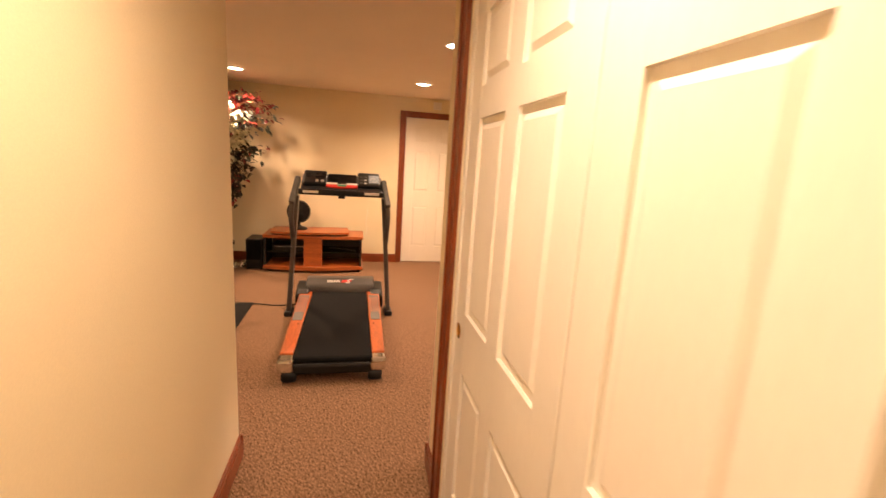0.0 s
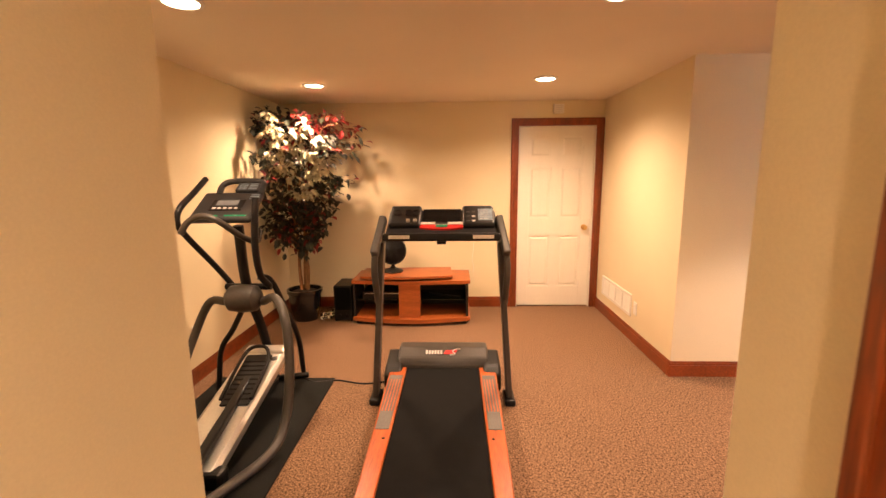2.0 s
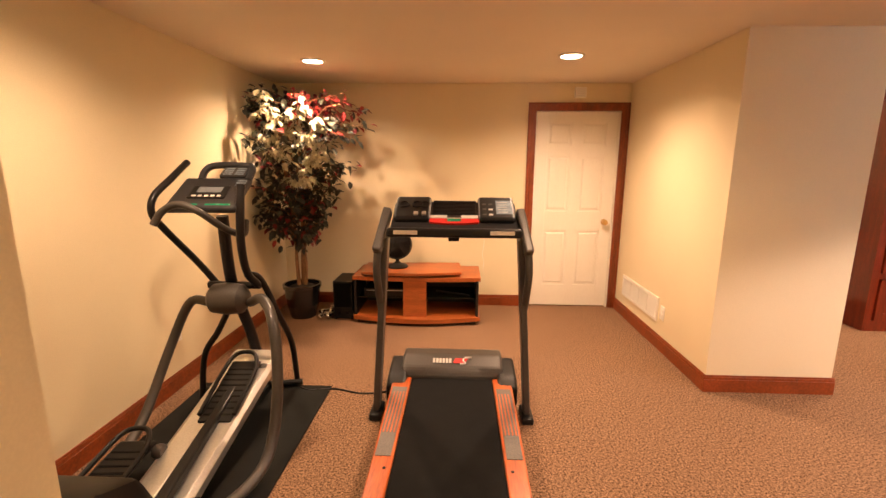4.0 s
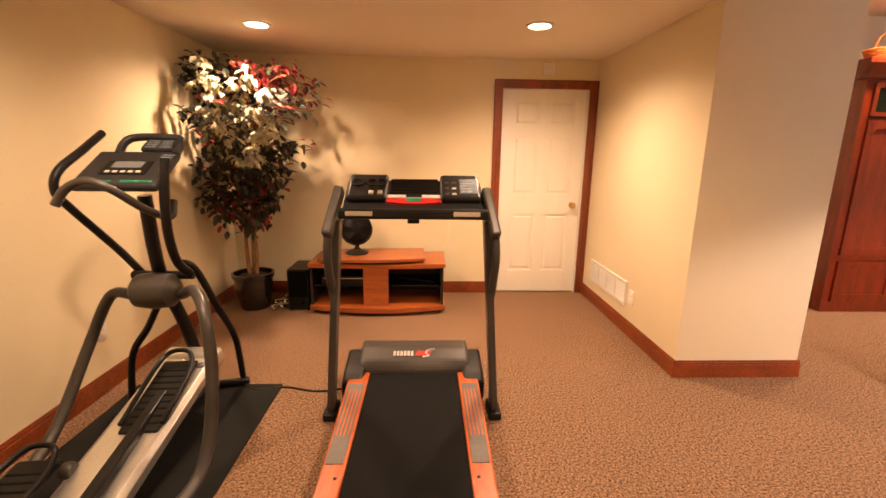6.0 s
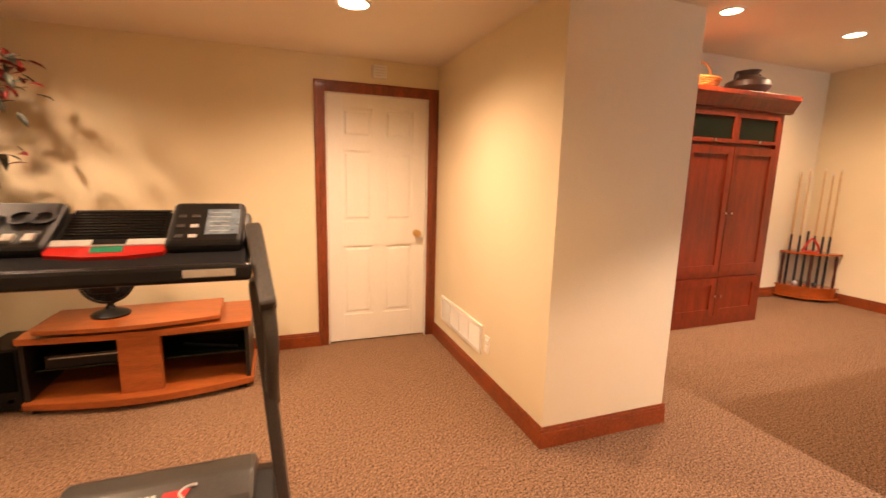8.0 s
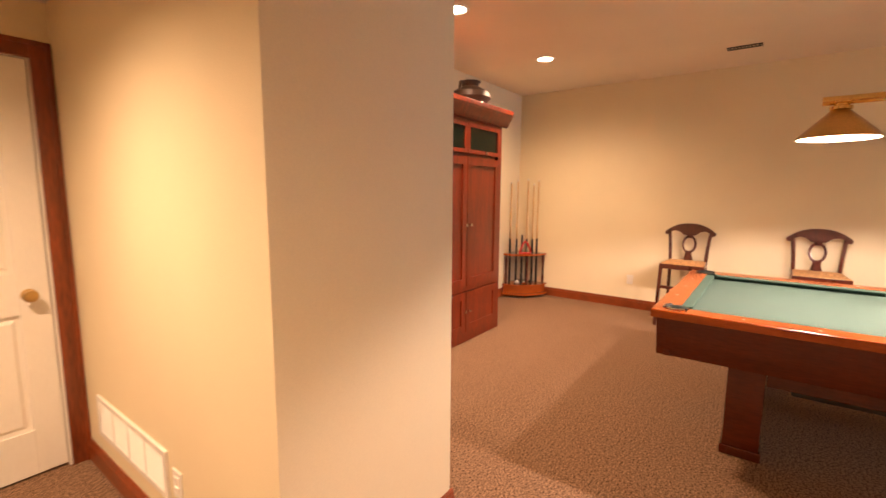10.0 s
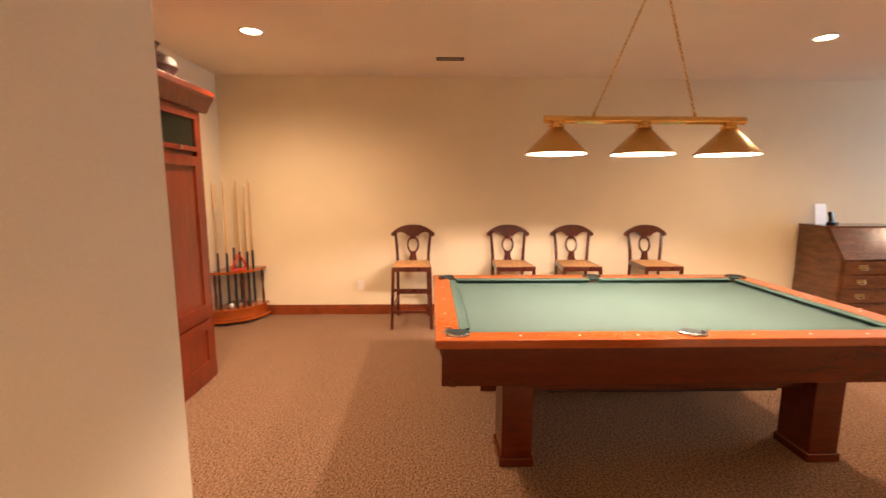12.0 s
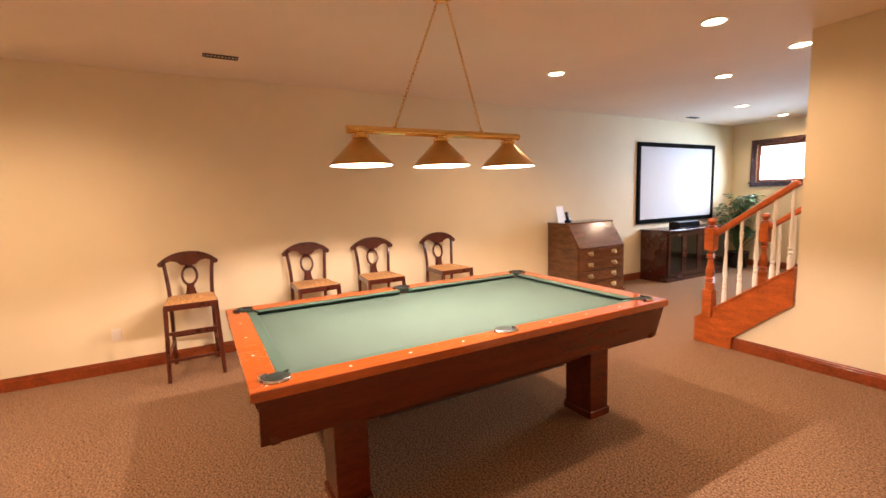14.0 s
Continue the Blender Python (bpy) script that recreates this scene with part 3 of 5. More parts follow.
part("warning_label", turned(box(0.235, 0.325, -0.03, 0.10, 0.031, 0.0335, 0.0005), CM), BLUEP, con, "pale blue printed label")
for k in range(5):
    part("label_line", turned(boxes((0.245, 0.30, -0.015 + 0.024 * k, -0.0125 + 0.024 * k, 0.0333, 0.0342)), CM), PRINT, con)
for k, (a, b) in enumerate(((0.155, 0.185), (0.19, 0.222))):
    for j in range(3):
        part("button", turned(box(a + 0.004, b - 0.006, -0.045 + 0.05 * j, -0.03 + 0.05 * j, 0.031, 0.035, 0.002), CM), PRINT if j < 2 and k else GREY, con)
bar = part("front_bar", beam((-2.10, -2.265, 1.138), (-1.37, -2.265, 1.138), 0.05, 0.04, (0, 0, 1), 0.012), BLACK, tm)
for a, b in ((-2.06, -1.93), (-1.54, -1.41)):
    part("pulse_grip", beam((a, -2.286, 1.141), (b, -2.286, 1.141), 0.022, 0.006, (0, 0, 1), 0.002), SILVER, bar, "silver pulse grip")
tm.location.x -= 0.02
tagged(part("power_cord", tube([(-2.84, -1.86, 0.02), (-2.72, -1.93, 0.008), (-2.55, -1.90, 0.006), (-2.35, -1.95, 0.006), (-2.14, -1.90, 0.008), (-2.0, -1.85, 0.03)], 0.006, 6), BLACK, None, smooth=True), "black power cord lying on the carpet", "cord")

# ---- elliptical trainer ----
tagged(part("equipment_mat", box(-3.46, -2.58, -4.0, -1.865, 0, 0.010, 0.003), MATM), "thin black rubber mat under the elliptical trainer", "mat")
el = thing("elliptical_trainer", (-3.05, -2.6, 0.01), "charcoal elliptical trainer with silver ramp and black pedals", "elliptical trainer")
part("frame_arch", tube([(-2.93, -2.24, 0.74), (-2.80, -2.36, 0.80), (-2.68, -2.52, 0.72), (-2.64, -2.60, 0.45), (-2.645, -2.70, 0.16), (-2.68, -2.86, 0.055), (-2.80, -3.15, 0.05), (-2.92, -3.45, 0.07)], 0.027, 12), GREY, el, "thick grey tubular arch", True)
part("frame_arch", tube([(-3.17, -2.24, 0.74), (-3.30, -2.22, 0.72), (-3.42, -2.26, 0.45), (-3.45, -2.48, 0.14), (-3.43, -2.70, 0.05), (-3.30, -3.15, 0.05), (-3.18, -3.45, 0.07)], 0.027, 12), GREY, el, "thick grey tubular arch", True)
part("front_brace", tube([(-2.97, -2.20, 0.90), (-2.90, -2.16, 0.86), (-2.85, -2.06, 0.60), (-2.835, -1.92, 0.35), (-2.84, -1.85, 0.03)], 0.019, 10), TUBE, el, smooth=True)
part("front_brace", tube([(-3.12, -2.10, 0.68), (-3.24, -2.06, 0.48), (-3.33, -2.08, 0.32), (-3.36, -2.10, 0.03)], 0.019, 10), TUBE, el, smooth=True)
part("front_foot", tube([(-3.42, -2.02, 0.035), (-2.80, -1.86, 0.035)], 0.022, 10), BLACK, el, smooth=True)
part("mast", tube([(-3.03, -1.92, 0.08), (-3.045, -2.05, 0.50), (-3.05, -2.20, 0.85), (-3.05, -2.24, 1.25)], 0.032, 12), TUBE, el, smooth=True)
part("pivot_hub", turned(lathe([(0.0, -0.11), (0.05, -0.108), (0.085, -0.08), (0.095, 0), (0.085, 0.08), (0.05, 0.108), (0.0, 0.11)], (0, 0, 0), 24), pose(-3.05, -2.25, 0.765, 0, 90, 0)), GREY, el, "rounded grey pivot cover", True)
part("pivot_axle", tube([(-3.19, -2.19, 0.83), (-2.89, -2.19, 0.83)], 0.022, 10), BLACK, el, smooth=True)
part("swing_arm", tube([(-2.90, -2.20, 0.84), (-2.92, -2.27, 0.93), (-2.91, -2.33, 1.10), (-2.895, -2.34, 1.30), (-2.895, -2.31, 1.43)], 0.022, 10), TUBE, el, "black curved swing arm", True)
part("swing_arm", tube([(-3.14, -2.16, 0.80), (-3.24, -2.19, 0.96), (-3.345, -2.31, 1.19), (-3.355, -2.37, 1.28), (-3.35, -2.34, 1.37), (-3.34, -2.20, 1.46), (-3.33, -2.06, 1.55)], 0.019, 10), TUBE, el, "black curved swing arm", True)
part("fixed_handlebar", tube([(-3.26, -2.50, 1.23), (-3.22, -2.48, 1.30), (-3.14, -2.47, 1.335), (-3.05, -2.46, 1.30), (-2.98, -2.36, 1.20), (-2.93, -2.26, 1.15), (-2.94, -2.20, 1.22)], 0.019, 10), GREY, el, smooth=True)
EM = pose(-3.09, -2.27, 1.375, 30, 0, 4)
ec = part("display_console", turned(box(-0.19, 0.18, -0.15, 0.16, -0.03, 0.012, 0.02, seg=3), EM), DKGREY, el, "grey display console")
part("screen_bezel", turned(box(-0.10, 0.10, -0.06, 0.06, 0.008, 0.018, 0.006), EM), BLACK, ec)
part("lcd", turned(box(-0.065, 0.065, -0.01, 0.045, 0.017, 0.0195, 0.001), EM), LCD, ec, "grey liquid crystal display")
for k in range(5):
    part("button", turned(box(-0.075 + 0.033 * k, -0.055 + 0.033 * k, -0.05, -0.035, 0.016, 0.021, 0.002), EM), PRINT, ec)
for k in range(3):
    part("print_mark", turned(boxes((0.112, 0.165, 0.07 + 0.022 * k, 0.078 + 0.022 * k, 0.011, 0.014)), EM), BLUEP, ec)
part("green_accent", turned(boxes((-0.15, -0.02, -0.122, -0.110, 0.011, 0.014), (0.02, 0.15, -0.122, -0.110, 0.011, 0.014)), EM), GREEN, ec)
part("reading_rack", turned(tube([(-0.10, 0.14, 0.0), (-0.10, 0.22, 0.02), (-0.05, 0.26, 0.03), (0.12, 0.26, 0.03), (0.16, 0.24, 0.02), (0.16, 0.14, 0.0)], 0.02, 10), EM), DKGREY, ec, smooth=True)
part("rack_panel", turned(box(0.0, 0.15, 0.15, 0.25, 0.0, 0.03, 0.01), EM), DKGREY, ec)
for k in range(4):
    part("print_mark", turned(boxes((0.02, 0.07, 0.16 + 0.02 * k, 0.167 + 0.02 * k, 0.029, 0.032), (0.085, 0.135, 0.16 + 0.02 * k, 0.167 + 0.02 * k, 0.029, 0.032)), EM), BLUEP, ec)
ramp = part("ramp", turned(prism([(-0.145, 0), (-0.145, 0.045), (-0.12, 0.062), (-0.02, 0.062), (0.0, 0.045), (0.02, 0.062), (0.12, 0.062), (0.145, 0.045), (0.145, 0)], -0.50, 0.50, "y", 0.004), pose(-3.0, -2.56, 0.16, 14)), SILVER, el, "silver metal ramp")
part("ramp_end", turned(box(-0.15, 0.15, 0.44, 0.55, -0.02, 0.075, 0.03, seg=3), pose(-3.0, -2.56, 0.16, 14)), SILVER, ramp)
part("ramp_foot", box(-3.18, -2.82, -3.08, -2.99, 0.0, 0.10, 0.02), BLACK, el)
part("base_rail", beam((-3.0, -2.0, 0.06), (-3.02, -3.9, 0.07), 0.07, 0.05, (1, 0, 0), 0.008), BLACK, el)
for px, py, pz, tilt in ((-2.99, -2.40, 0.285, 16), (-3.22, -3.02, 0.20, 6)):
    pm = pose(px, py, pz, tilt, 0, 4)
    arm = part("pedal_arm", turned(beam((0, 0.20, -0.045), (0, -1.0, -0.02 + 0.1), 0.05, 0.05, (1, 0, 0), 0.01), pm), BLACK, el)
    ped = part("pedal", turned(box(-0.085, 0.085, -0.24, 0.22, -0.02, 0.0, 0.01), pm), BLACK, el, "ribbed black pedal")
    part("pedal_rim", turned(tube([(-0.088, -0.20, 0.005), (-0.09, 0.10, 0.02), (-0.06, 0.215, 0.045), (0.0, 0.24, 0.052), (0.06, 0.215, 0.045), (0.09, 0.10, 0.02), (0.088, -0.20, 0.005)], 0.012, 8), pm), BLACK, ped, smooth=True)
    for k in range(9):
        part("rib", turned(box(-0.07, 0.07, -0.20 + 0.042 * k, -0.19 + 0.042 * k, -0.001, 0.003, 0.001), pm), RUBBER, ped)
    part("roller", turned(lathe([(0.0, -0.02), (0.03, -0.02), (0.034, -0.01), (0.034, 0.01), (0.03, 0.02), (0.0, 0.02)], (0, 0, 0), 18), pm @ pose(0.10, 0.20, -0.05, 0, 90, 0)), GREY, arm, smooth=True)
part("drive_cover", turned(prism([(-0.50, 0.0), (-0.48, 0.30), (-0.35, 0.42), (-0.05, 0.455), (0.22, 0.44), (0.40, 0.36), (0.48, 0.18), (0.48, 0.0)], -0.22, 0.24, "x", 0.04), pose(-3.13, -3.62, 0.02)), BLACK, el, "bulky black rear drive cover", True)

el.location.x += 0.015
el.scale.z = 0.97

# ---- artificial tree ----
tree = thing("artificial_tree", (-3.28, -0.45, 0), "tall artificial tree with dark, cream and burgundy leaves", "tree")
pot = part("pot", lathe([(0.12, 0), (0.125, 0.01), (0.15, 0.12), (0.155, 0.125), (0.155, 0.14), (0.16, 0.20), (0.166, 0.205), (0.166, 0.22), (0.17, 0.29), (0.185, 0.30), (0.185, 0.335), (0.165, 0.335), (0.16, 0.29), (0.0, 0.285)], (-3.28, -0.45, 0), 32), POT, tree, "glossy black ringed pot", True)
part("moss", lathe([(0.158, 0.286), (0.12, 0.31), (0.05, 0.325), (0.0, 0.33)], (-3.28, -0.45, 0), 20), SOIL, pot)
rng = random.Random(4)
STEMS = [[(-3.30, -0.47, 0.29), (-3.32, -0.45, 0.55), (-3.30, -0.50, 0.85), (-3.36, -0.46, 1.25), (-3.42, -0.48, 1.75)],
         [(-3.25, -0.45, 0.29), (-3.22, -0.48, 0.55), (-3.25, -0.45, 0.85), (-3.18, -0.50, 1.25), (-3.10, -0.46, 1.85)],
         [(-3.28, -0.41, 0.29), (-3.27, -0.42, 0.60), (-3.24, -0.42, 0.95), (-3.28, -0.40, 1.40), (-3.26, -0.38, 2.0)]]
trunk = None
for s in STEMS:
    trunk = part("trunk", tube(s, 0.021, 8, r1=0.008), BARK, tree, "slender twisted brown trunk", True)


def crown_radius(z):
    return 0.20 + 0.44 * max(0.0, min(1.0, (z - 0.78) / 0.95)) ** 1.2 - 0.22 * max(0.0, (z - 1.95) / 0.3)


bm = bmesh.new()
twigs = []
for i in range(92):
    z = rng.uniform(0.88, 2.14)
    s = STEMS[i % 3]
    k = max(j for j in range(len(s)) if s[j][2] <= max(z - 0.2, 0.3))
    base = Vector(s[min(k, len(s) - 1)]) if z < 1.95 else Vector(s[-1])
    base.z = min(max(base.z, z - 0.25), 2.0)
    a = rng.uniform(0, 2 * math.pi)
    r = crown_radius(z) * rng.uniform(0.72, 1.05)
    tip = Vector((-3.26 + r * math.cos(a) * 1.05, -0.56 + r * math.sin(a) * 0.85, z))
    tip.x, tip.y, tip.z = max(-3.54, tip.x), min(-0.06, tip.y), min(tip.z, 2.14)
    midp = (base + tip) / 2 + Vector((0, 0, 0.06))
    tube([base, midp, tip], 0.006, 5, 4, bm, 0.002)
    twigs.append((base, midp, tip))
part("twig_mass", bm, BARK, tree, smooth=True, kind="stuff")


def leaf_mesh(name, spots, material, size, label):
    vs, fs = [], []
    for c, d in spots:
        d = d.normalized()
        up = Vector((rng.uniform(-.5, .5), rng.uniform(-.7, .2), 1)).normalized()
        w = d.cross(up).normalized()
        n = w.cross(d)
        ln, wd = size * rng.uniform(0.7, 1.25), size * rng.uniform(0.22, 0.34)
        b = len(vs)
        for u, v, h in ((0, 0, 0), (0.3, 0.85, 0.12), (0.65, 0.8, 0.08), (1, 0, -0.22), (0.65, -0.8, 0.08), (0.3, -0.85, 0.12), (0.3, 0, 0.0), (0.65, 0, -0.04)):
            vs.append(c + d * (u * ln) + w * (v * wd) + n * (h * wd * 2))
        fs += [(b, b + 6, b + 1), (b + 6, b + 7, b + 2, b + 1), (b + 7, b + 3, b + 2), (b, b + 5, b + 6), (b + 5, b + 4, b + 7, b + 6), (b + 4, b + 3, b + 7)]
    me = bpy.data.meshes.new(name)
    me.from_pydata([v - ORIGIN[tree] for v in vs], [], fs)
    me.materials.append(material)
    ob = new(name, me)
    ob.parent = tree
    return tagged(ob, label, kind="stuff")


green, cream, red = [], [], []
for base, midp, tip in twigs:
    for j in range(26):
        t = rng.uniform(0.25, 1.08)
        c = base.lerp(midp, t * 2) if t < 0.5 else midp.lerp(tip, t * 2 - 1)
        c = c + Vector([rng.gauss(0, 0.045) for _ in range(3)])
        c.x, c.y, c.z = max(-3.57, c.x), min(-0.04, c.y), min(c.z, 2.17)
        d = Vector((rng.gauss(0, 1), rng.gauss(0, 1), rng.gauss(-0.5, 0.6)))
        if c.z > 1.9 and math.hypot(c.x + 2.9, c.y + 0.97) < 0.3:
            continue
        d.x, d.y = d.x + (c.x + 3.24) * 1.5, d.y + (c.y + 0.55) * 1.5
        if c.x + d.normalized().x * 0.1 < -3.60 or c.y + d.normalized().y * 0.1 > -0.02 or c.z > 2.14:
            d.x, d.y, d.z = abs(d.x), -abs(d.y), -abs(d.z)
        if c.z > 1.9 and c.x > -3.22 and rng.random() < 0.75 or rng.random() < 0.13:
            red.append((c, d))
        else:
            green.append((c, d))
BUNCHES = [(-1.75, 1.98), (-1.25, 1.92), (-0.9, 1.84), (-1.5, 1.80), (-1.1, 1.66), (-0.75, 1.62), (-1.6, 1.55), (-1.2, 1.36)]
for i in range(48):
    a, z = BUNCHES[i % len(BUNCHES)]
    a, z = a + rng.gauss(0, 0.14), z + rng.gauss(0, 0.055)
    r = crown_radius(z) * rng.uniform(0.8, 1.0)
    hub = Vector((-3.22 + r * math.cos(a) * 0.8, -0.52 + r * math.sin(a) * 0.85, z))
    for k in range(8):
        q = k * 0.785 + rng.uniform(-.2, .2)
        cream.append((hub + Vector([rng.gauss(0, 0.018) for _ in range(3)]), Vector((math.cos(q) * 0.8, math.sin(q) * 0.8 - 0.3, rng.uniform(-1.3, -0.1)))))
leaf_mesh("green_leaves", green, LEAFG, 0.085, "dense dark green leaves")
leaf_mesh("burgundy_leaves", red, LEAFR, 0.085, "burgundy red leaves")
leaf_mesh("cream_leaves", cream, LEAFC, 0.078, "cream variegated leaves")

# ---- television stand and what is on and beside it ----
tv = thing("television_stand", (-2.12, -0.45, 0), "low orange-cherry television stand with open black shelves", "tv stand")


def bowed(x0, x1, yb, yf, bulge, z0, z1, bevel=0.005):
    n = 12
    front = [(x0 + (x1 - x0) * i / n, yf - bulge * math.sin(math.pi * i / n)) for i in range(n + 1)]
    return prism([(x0, yb), *front, (x1, yb)], z0, z1, "z", bevel)


part("bottom_shelf", bowed(-2.735, -1.52, -0.12, -0.62, 0.10, 0.035, 0.075), TVWOOD, tv)
part("plinth", boxes((-2.70, -1.56, -0.60, -0.15, 0.0, 0.035)), TVDARK, tv)
part("top", bowed(-2.735, -1.52, -0.12, -0.62, 0.04, 0.425, 0.462), TVWOOD, tv, "orange-cherry bowed top")
part("swivel_board", turned(bowed(-0.47, 0.47, 0.22, -0.20, 0.06, 0.0, 0.024), pose(-2.18, -0.42, 0.485, 0, 0, 3)), TVWOOD, tv)
part("swivel_disc", lathe([(0.14, 0.462), (0.14, 0.486)], (-2.18, -0.40, 0), 24), TVDARK, tv)
part("post", box(-2.25, -2.03, -0.64, -0.58, 0.075, 0.425, 0.004), TVWOOD, tv)
part("back_panel", boxes((-2.70, -1.55, -0.15, -0.135, 0.075, 0.425)), TVDARK, tv)
for x in (-2.715, -1.55):
    part("side_panel", box(x - 0.012, x + 0.012, -0.60, -0.152, 0.075, 0.425, 0.002), TVDARK, tv)
part("divider", boxes((-2.15, -2.13, -0.58, -0.152, 0.075, 0.425)), TVDARK, tv)
for a, b in ((-2.70, -2.152), (-2.128, -1.564)):
    part("glass_shelf", boxes((a, b, -0.55, -0.16, 0.235, 0.243)), CABG, tv, "dark glass shelf")
rec = thing("disc_player", (-2.43, -0.38, 0.243), "black disc player on the glass shelf", "disc player")
part("case", box(-2.64, -2.22, -0.54, -0.20, 0.243, 0.32, 0.004), BLACK, rec)
part("fascia_strip", boxes((-2.62, -2.24, -0.5425, -0.5395, 0.30, 0.306)), SILVER, rec)
tagged(part("remote_stick", beam((-1.95, -0.42, 0.275), (-1.62, -0.50, 0.255), 0.02, 0.015, (0, 1, 0), 0.004), BLACK), "thin black stick lying on the shelf", "stick")
sub = thing("subwoofer", (-2.85, -0.38, 0), "black boxy subwoofer on the carpet", "speaker")
part("cabinet", box(-2.945, -2.755, -0.55, -0.20, 0.012, 0.385, 0.006), BLACK, sub)
part("grille", box(-2.93, -2.77, -0.56, -0.549, 0.13, 0.37, 0.004), BLACKFELT, sub)
for x in (-2.89, -2.81):
    part("port", turned(lathe([(0.02, 0), (0.022, 0.004), (0.016, 0.004), (0.014, -0.0), (0.0, 0.0)], (0, 0, 0), 14), pose(x, -0.55, 0.07, 90)), TUBE, sub)
for x in (-2.93, -2.77):
    for y in (-0.53, -0.22):
        part("foot", lathe([(0.012, 0), (0.014, 0.012)], (x, y, 0), 10), RUBBER, sub)


def dumbbell(x, y, yaw):
    t = thing("dumbbell", (x, y, 0), "small chrome dumbbell lying on the carpet", "dumbbell", "dumbbells by the plant pot")
    m = pose(x, y, 0.032, 0, 90, yaw)
    part("grip", turned(lathe([(0.012, -0.06), (0.015, 0), (0.012, 0.06)], (0, 0, 0), 12), m), CHROME, t, smooth=True)
    for a in (-1, 1):
        part("weight", turned(lathe([(0.022, a * 0.055), (0.031, a * 0.062), (0.031, a * 0.10), (0.022, a * 0.108)], (0, 0, 0), 14), m), CHROME, t, smooth=True)


dumbbell(-3.045, -0.50, 68)
dumbbell(-2.985, -0.47, 74)
dumbbell(-3.06, -0.36, 62)

fan = thing("table_fan", (-2.33, -0.42, 0.51), "small black table fan on the television stand", "fan")
part("base", lathe([(0.10, 0), (0.105, 0.012), (0.09, 0.025), (0.03, 0.045), (0.022, 0.06)], (-2.33, -0.42, 0.51), 24), BLACK, fan, smooth=True)
part("neck", tube([(-2.33, -0.42, 0.565), (-2.33, -0.40, 0.63), (-2.33, -0.40, 0.68)], 0.018, 10), BLACK, fan, smooth=True)
FM = pose(-2.33, -0.43, 0.735, 82, 0, 12)
part("motor", turned(lathe([(0.0, -0.09), (0.05, -0.085), (0.07, -0.045), (0.12, -0.03), (0.134, -0.018), (0.10, -0.02), (0.05, 0.0), (0.0, 0.005)], (0, 0, 0), 18), FM), BLACK, fan, smooth=True)
part("grille_rim", turned(lathe([(0.135, -0.022), (0.145, -0.012), (0.145, 0.012), (0.135, 0.022), (0.132, 0.0), (0.135, -0.022)], (0, 0, 0), 32), FM), BLACK, fan, smooth=True)
for k in range(5):
    a = k * 72
    part("blade", turned(prism([(0.02, -0.012), (0.11, -0.05), (0.12, 0.0), (0.10, 0.04), (0.02, 0.012)], -0.002, 0.002, "z"), FM @ pose(0, 0, 0, 0, 0, a) @ pose(0, 0, 0, 22, 0, 0)), TUBE, fan)
for k in range(40):
    a = 2 * math.pi * k / 40
    part("wire", turned(tube([(0.03 * math.cos(a), 0.03 * math.sin(a), 0.045), (0.09 * math.cos(a), 0.09 * math.sin(a), 0.038), (0.138 * math.cos(a), 0.138 * math.sin(a), 0.012)], 0.0022, 4, 3), FM), BLACK, fan)
part("grille_cap", turned(lathe([(0.034, 0.04), (0.034, 0.048), (0.0, 0.052)], (0, 0, 0), 18), FM), BLACK, fan, smooth=True)

# ---- pool table ----
TX0, TX1, TY0, TY1, TZ = 1.85, 3.42, -4.94, -2.35, 0.81
pt = thing("pool_table", ((TX0 + TX1) / 2, (TY0 + TY1) / 2, 0), "cherry pool table with green cloth and black pockets", "pool table")
RW = 0.125
part("cloth_bed", boxes((TX0 + 0.10, TX1 - 0.10, TY0 + 0.10, TY1 - 0.10, 0.73, 0.772)), CLOTH, pt, "smooth green cloth bed")


def rail(points, z0, z1, m, name, label="", bevel=0.006):
    return part(name, prism(points, z0, z1, "z", bevel), m, pt, label)


ym = (TY0 + TY1) / 2
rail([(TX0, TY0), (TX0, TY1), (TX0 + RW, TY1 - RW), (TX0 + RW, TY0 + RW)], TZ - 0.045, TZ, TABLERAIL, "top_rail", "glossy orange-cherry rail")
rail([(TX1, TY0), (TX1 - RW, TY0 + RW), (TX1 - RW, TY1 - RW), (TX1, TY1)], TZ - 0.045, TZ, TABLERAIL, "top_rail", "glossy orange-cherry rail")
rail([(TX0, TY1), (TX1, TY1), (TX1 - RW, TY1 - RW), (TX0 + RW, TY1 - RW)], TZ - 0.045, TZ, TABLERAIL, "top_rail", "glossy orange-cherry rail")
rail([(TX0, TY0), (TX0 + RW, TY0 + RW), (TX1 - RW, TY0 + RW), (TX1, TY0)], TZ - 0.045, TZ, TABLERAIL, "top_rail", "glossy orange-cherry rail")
CW = 0.055
g = 0.075
BED = 0.773


def cushion(x, y, along, side, a, b):
    """A cloth cushion from a to b on the rail line, its nose towards the bed and its face undercut."""
    prof = [(0.0, BED), (0.0, TZ - 0.003), (CW - 0.004, TZ - 0.005), (CW, TZ - 0.010), (CW - 0.004, TZ - 0.015), (0.014, BED)]
    bm = bmesh.new()
    ends = []
    for end, t in ((a, 1), (b, -1)):
        ring = []
        for o, z in prof:
            u = end - t * 0.03 * (1 - o / CW)
            ring.append(bm.verts.new((x + side * o, u, z) if along == "y" else (u, y + side * o, z)))
        ends.append(ring)
        bm.faces.new(ring)
    n = len(prof)
    for k in range(n):
        bm.faces.new((ends[0][k], ends[0][(k + 1) % n], ends[1][(k + 1) % n], ends[1][k]))
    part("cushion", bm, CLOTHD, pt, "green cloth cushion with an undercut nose")


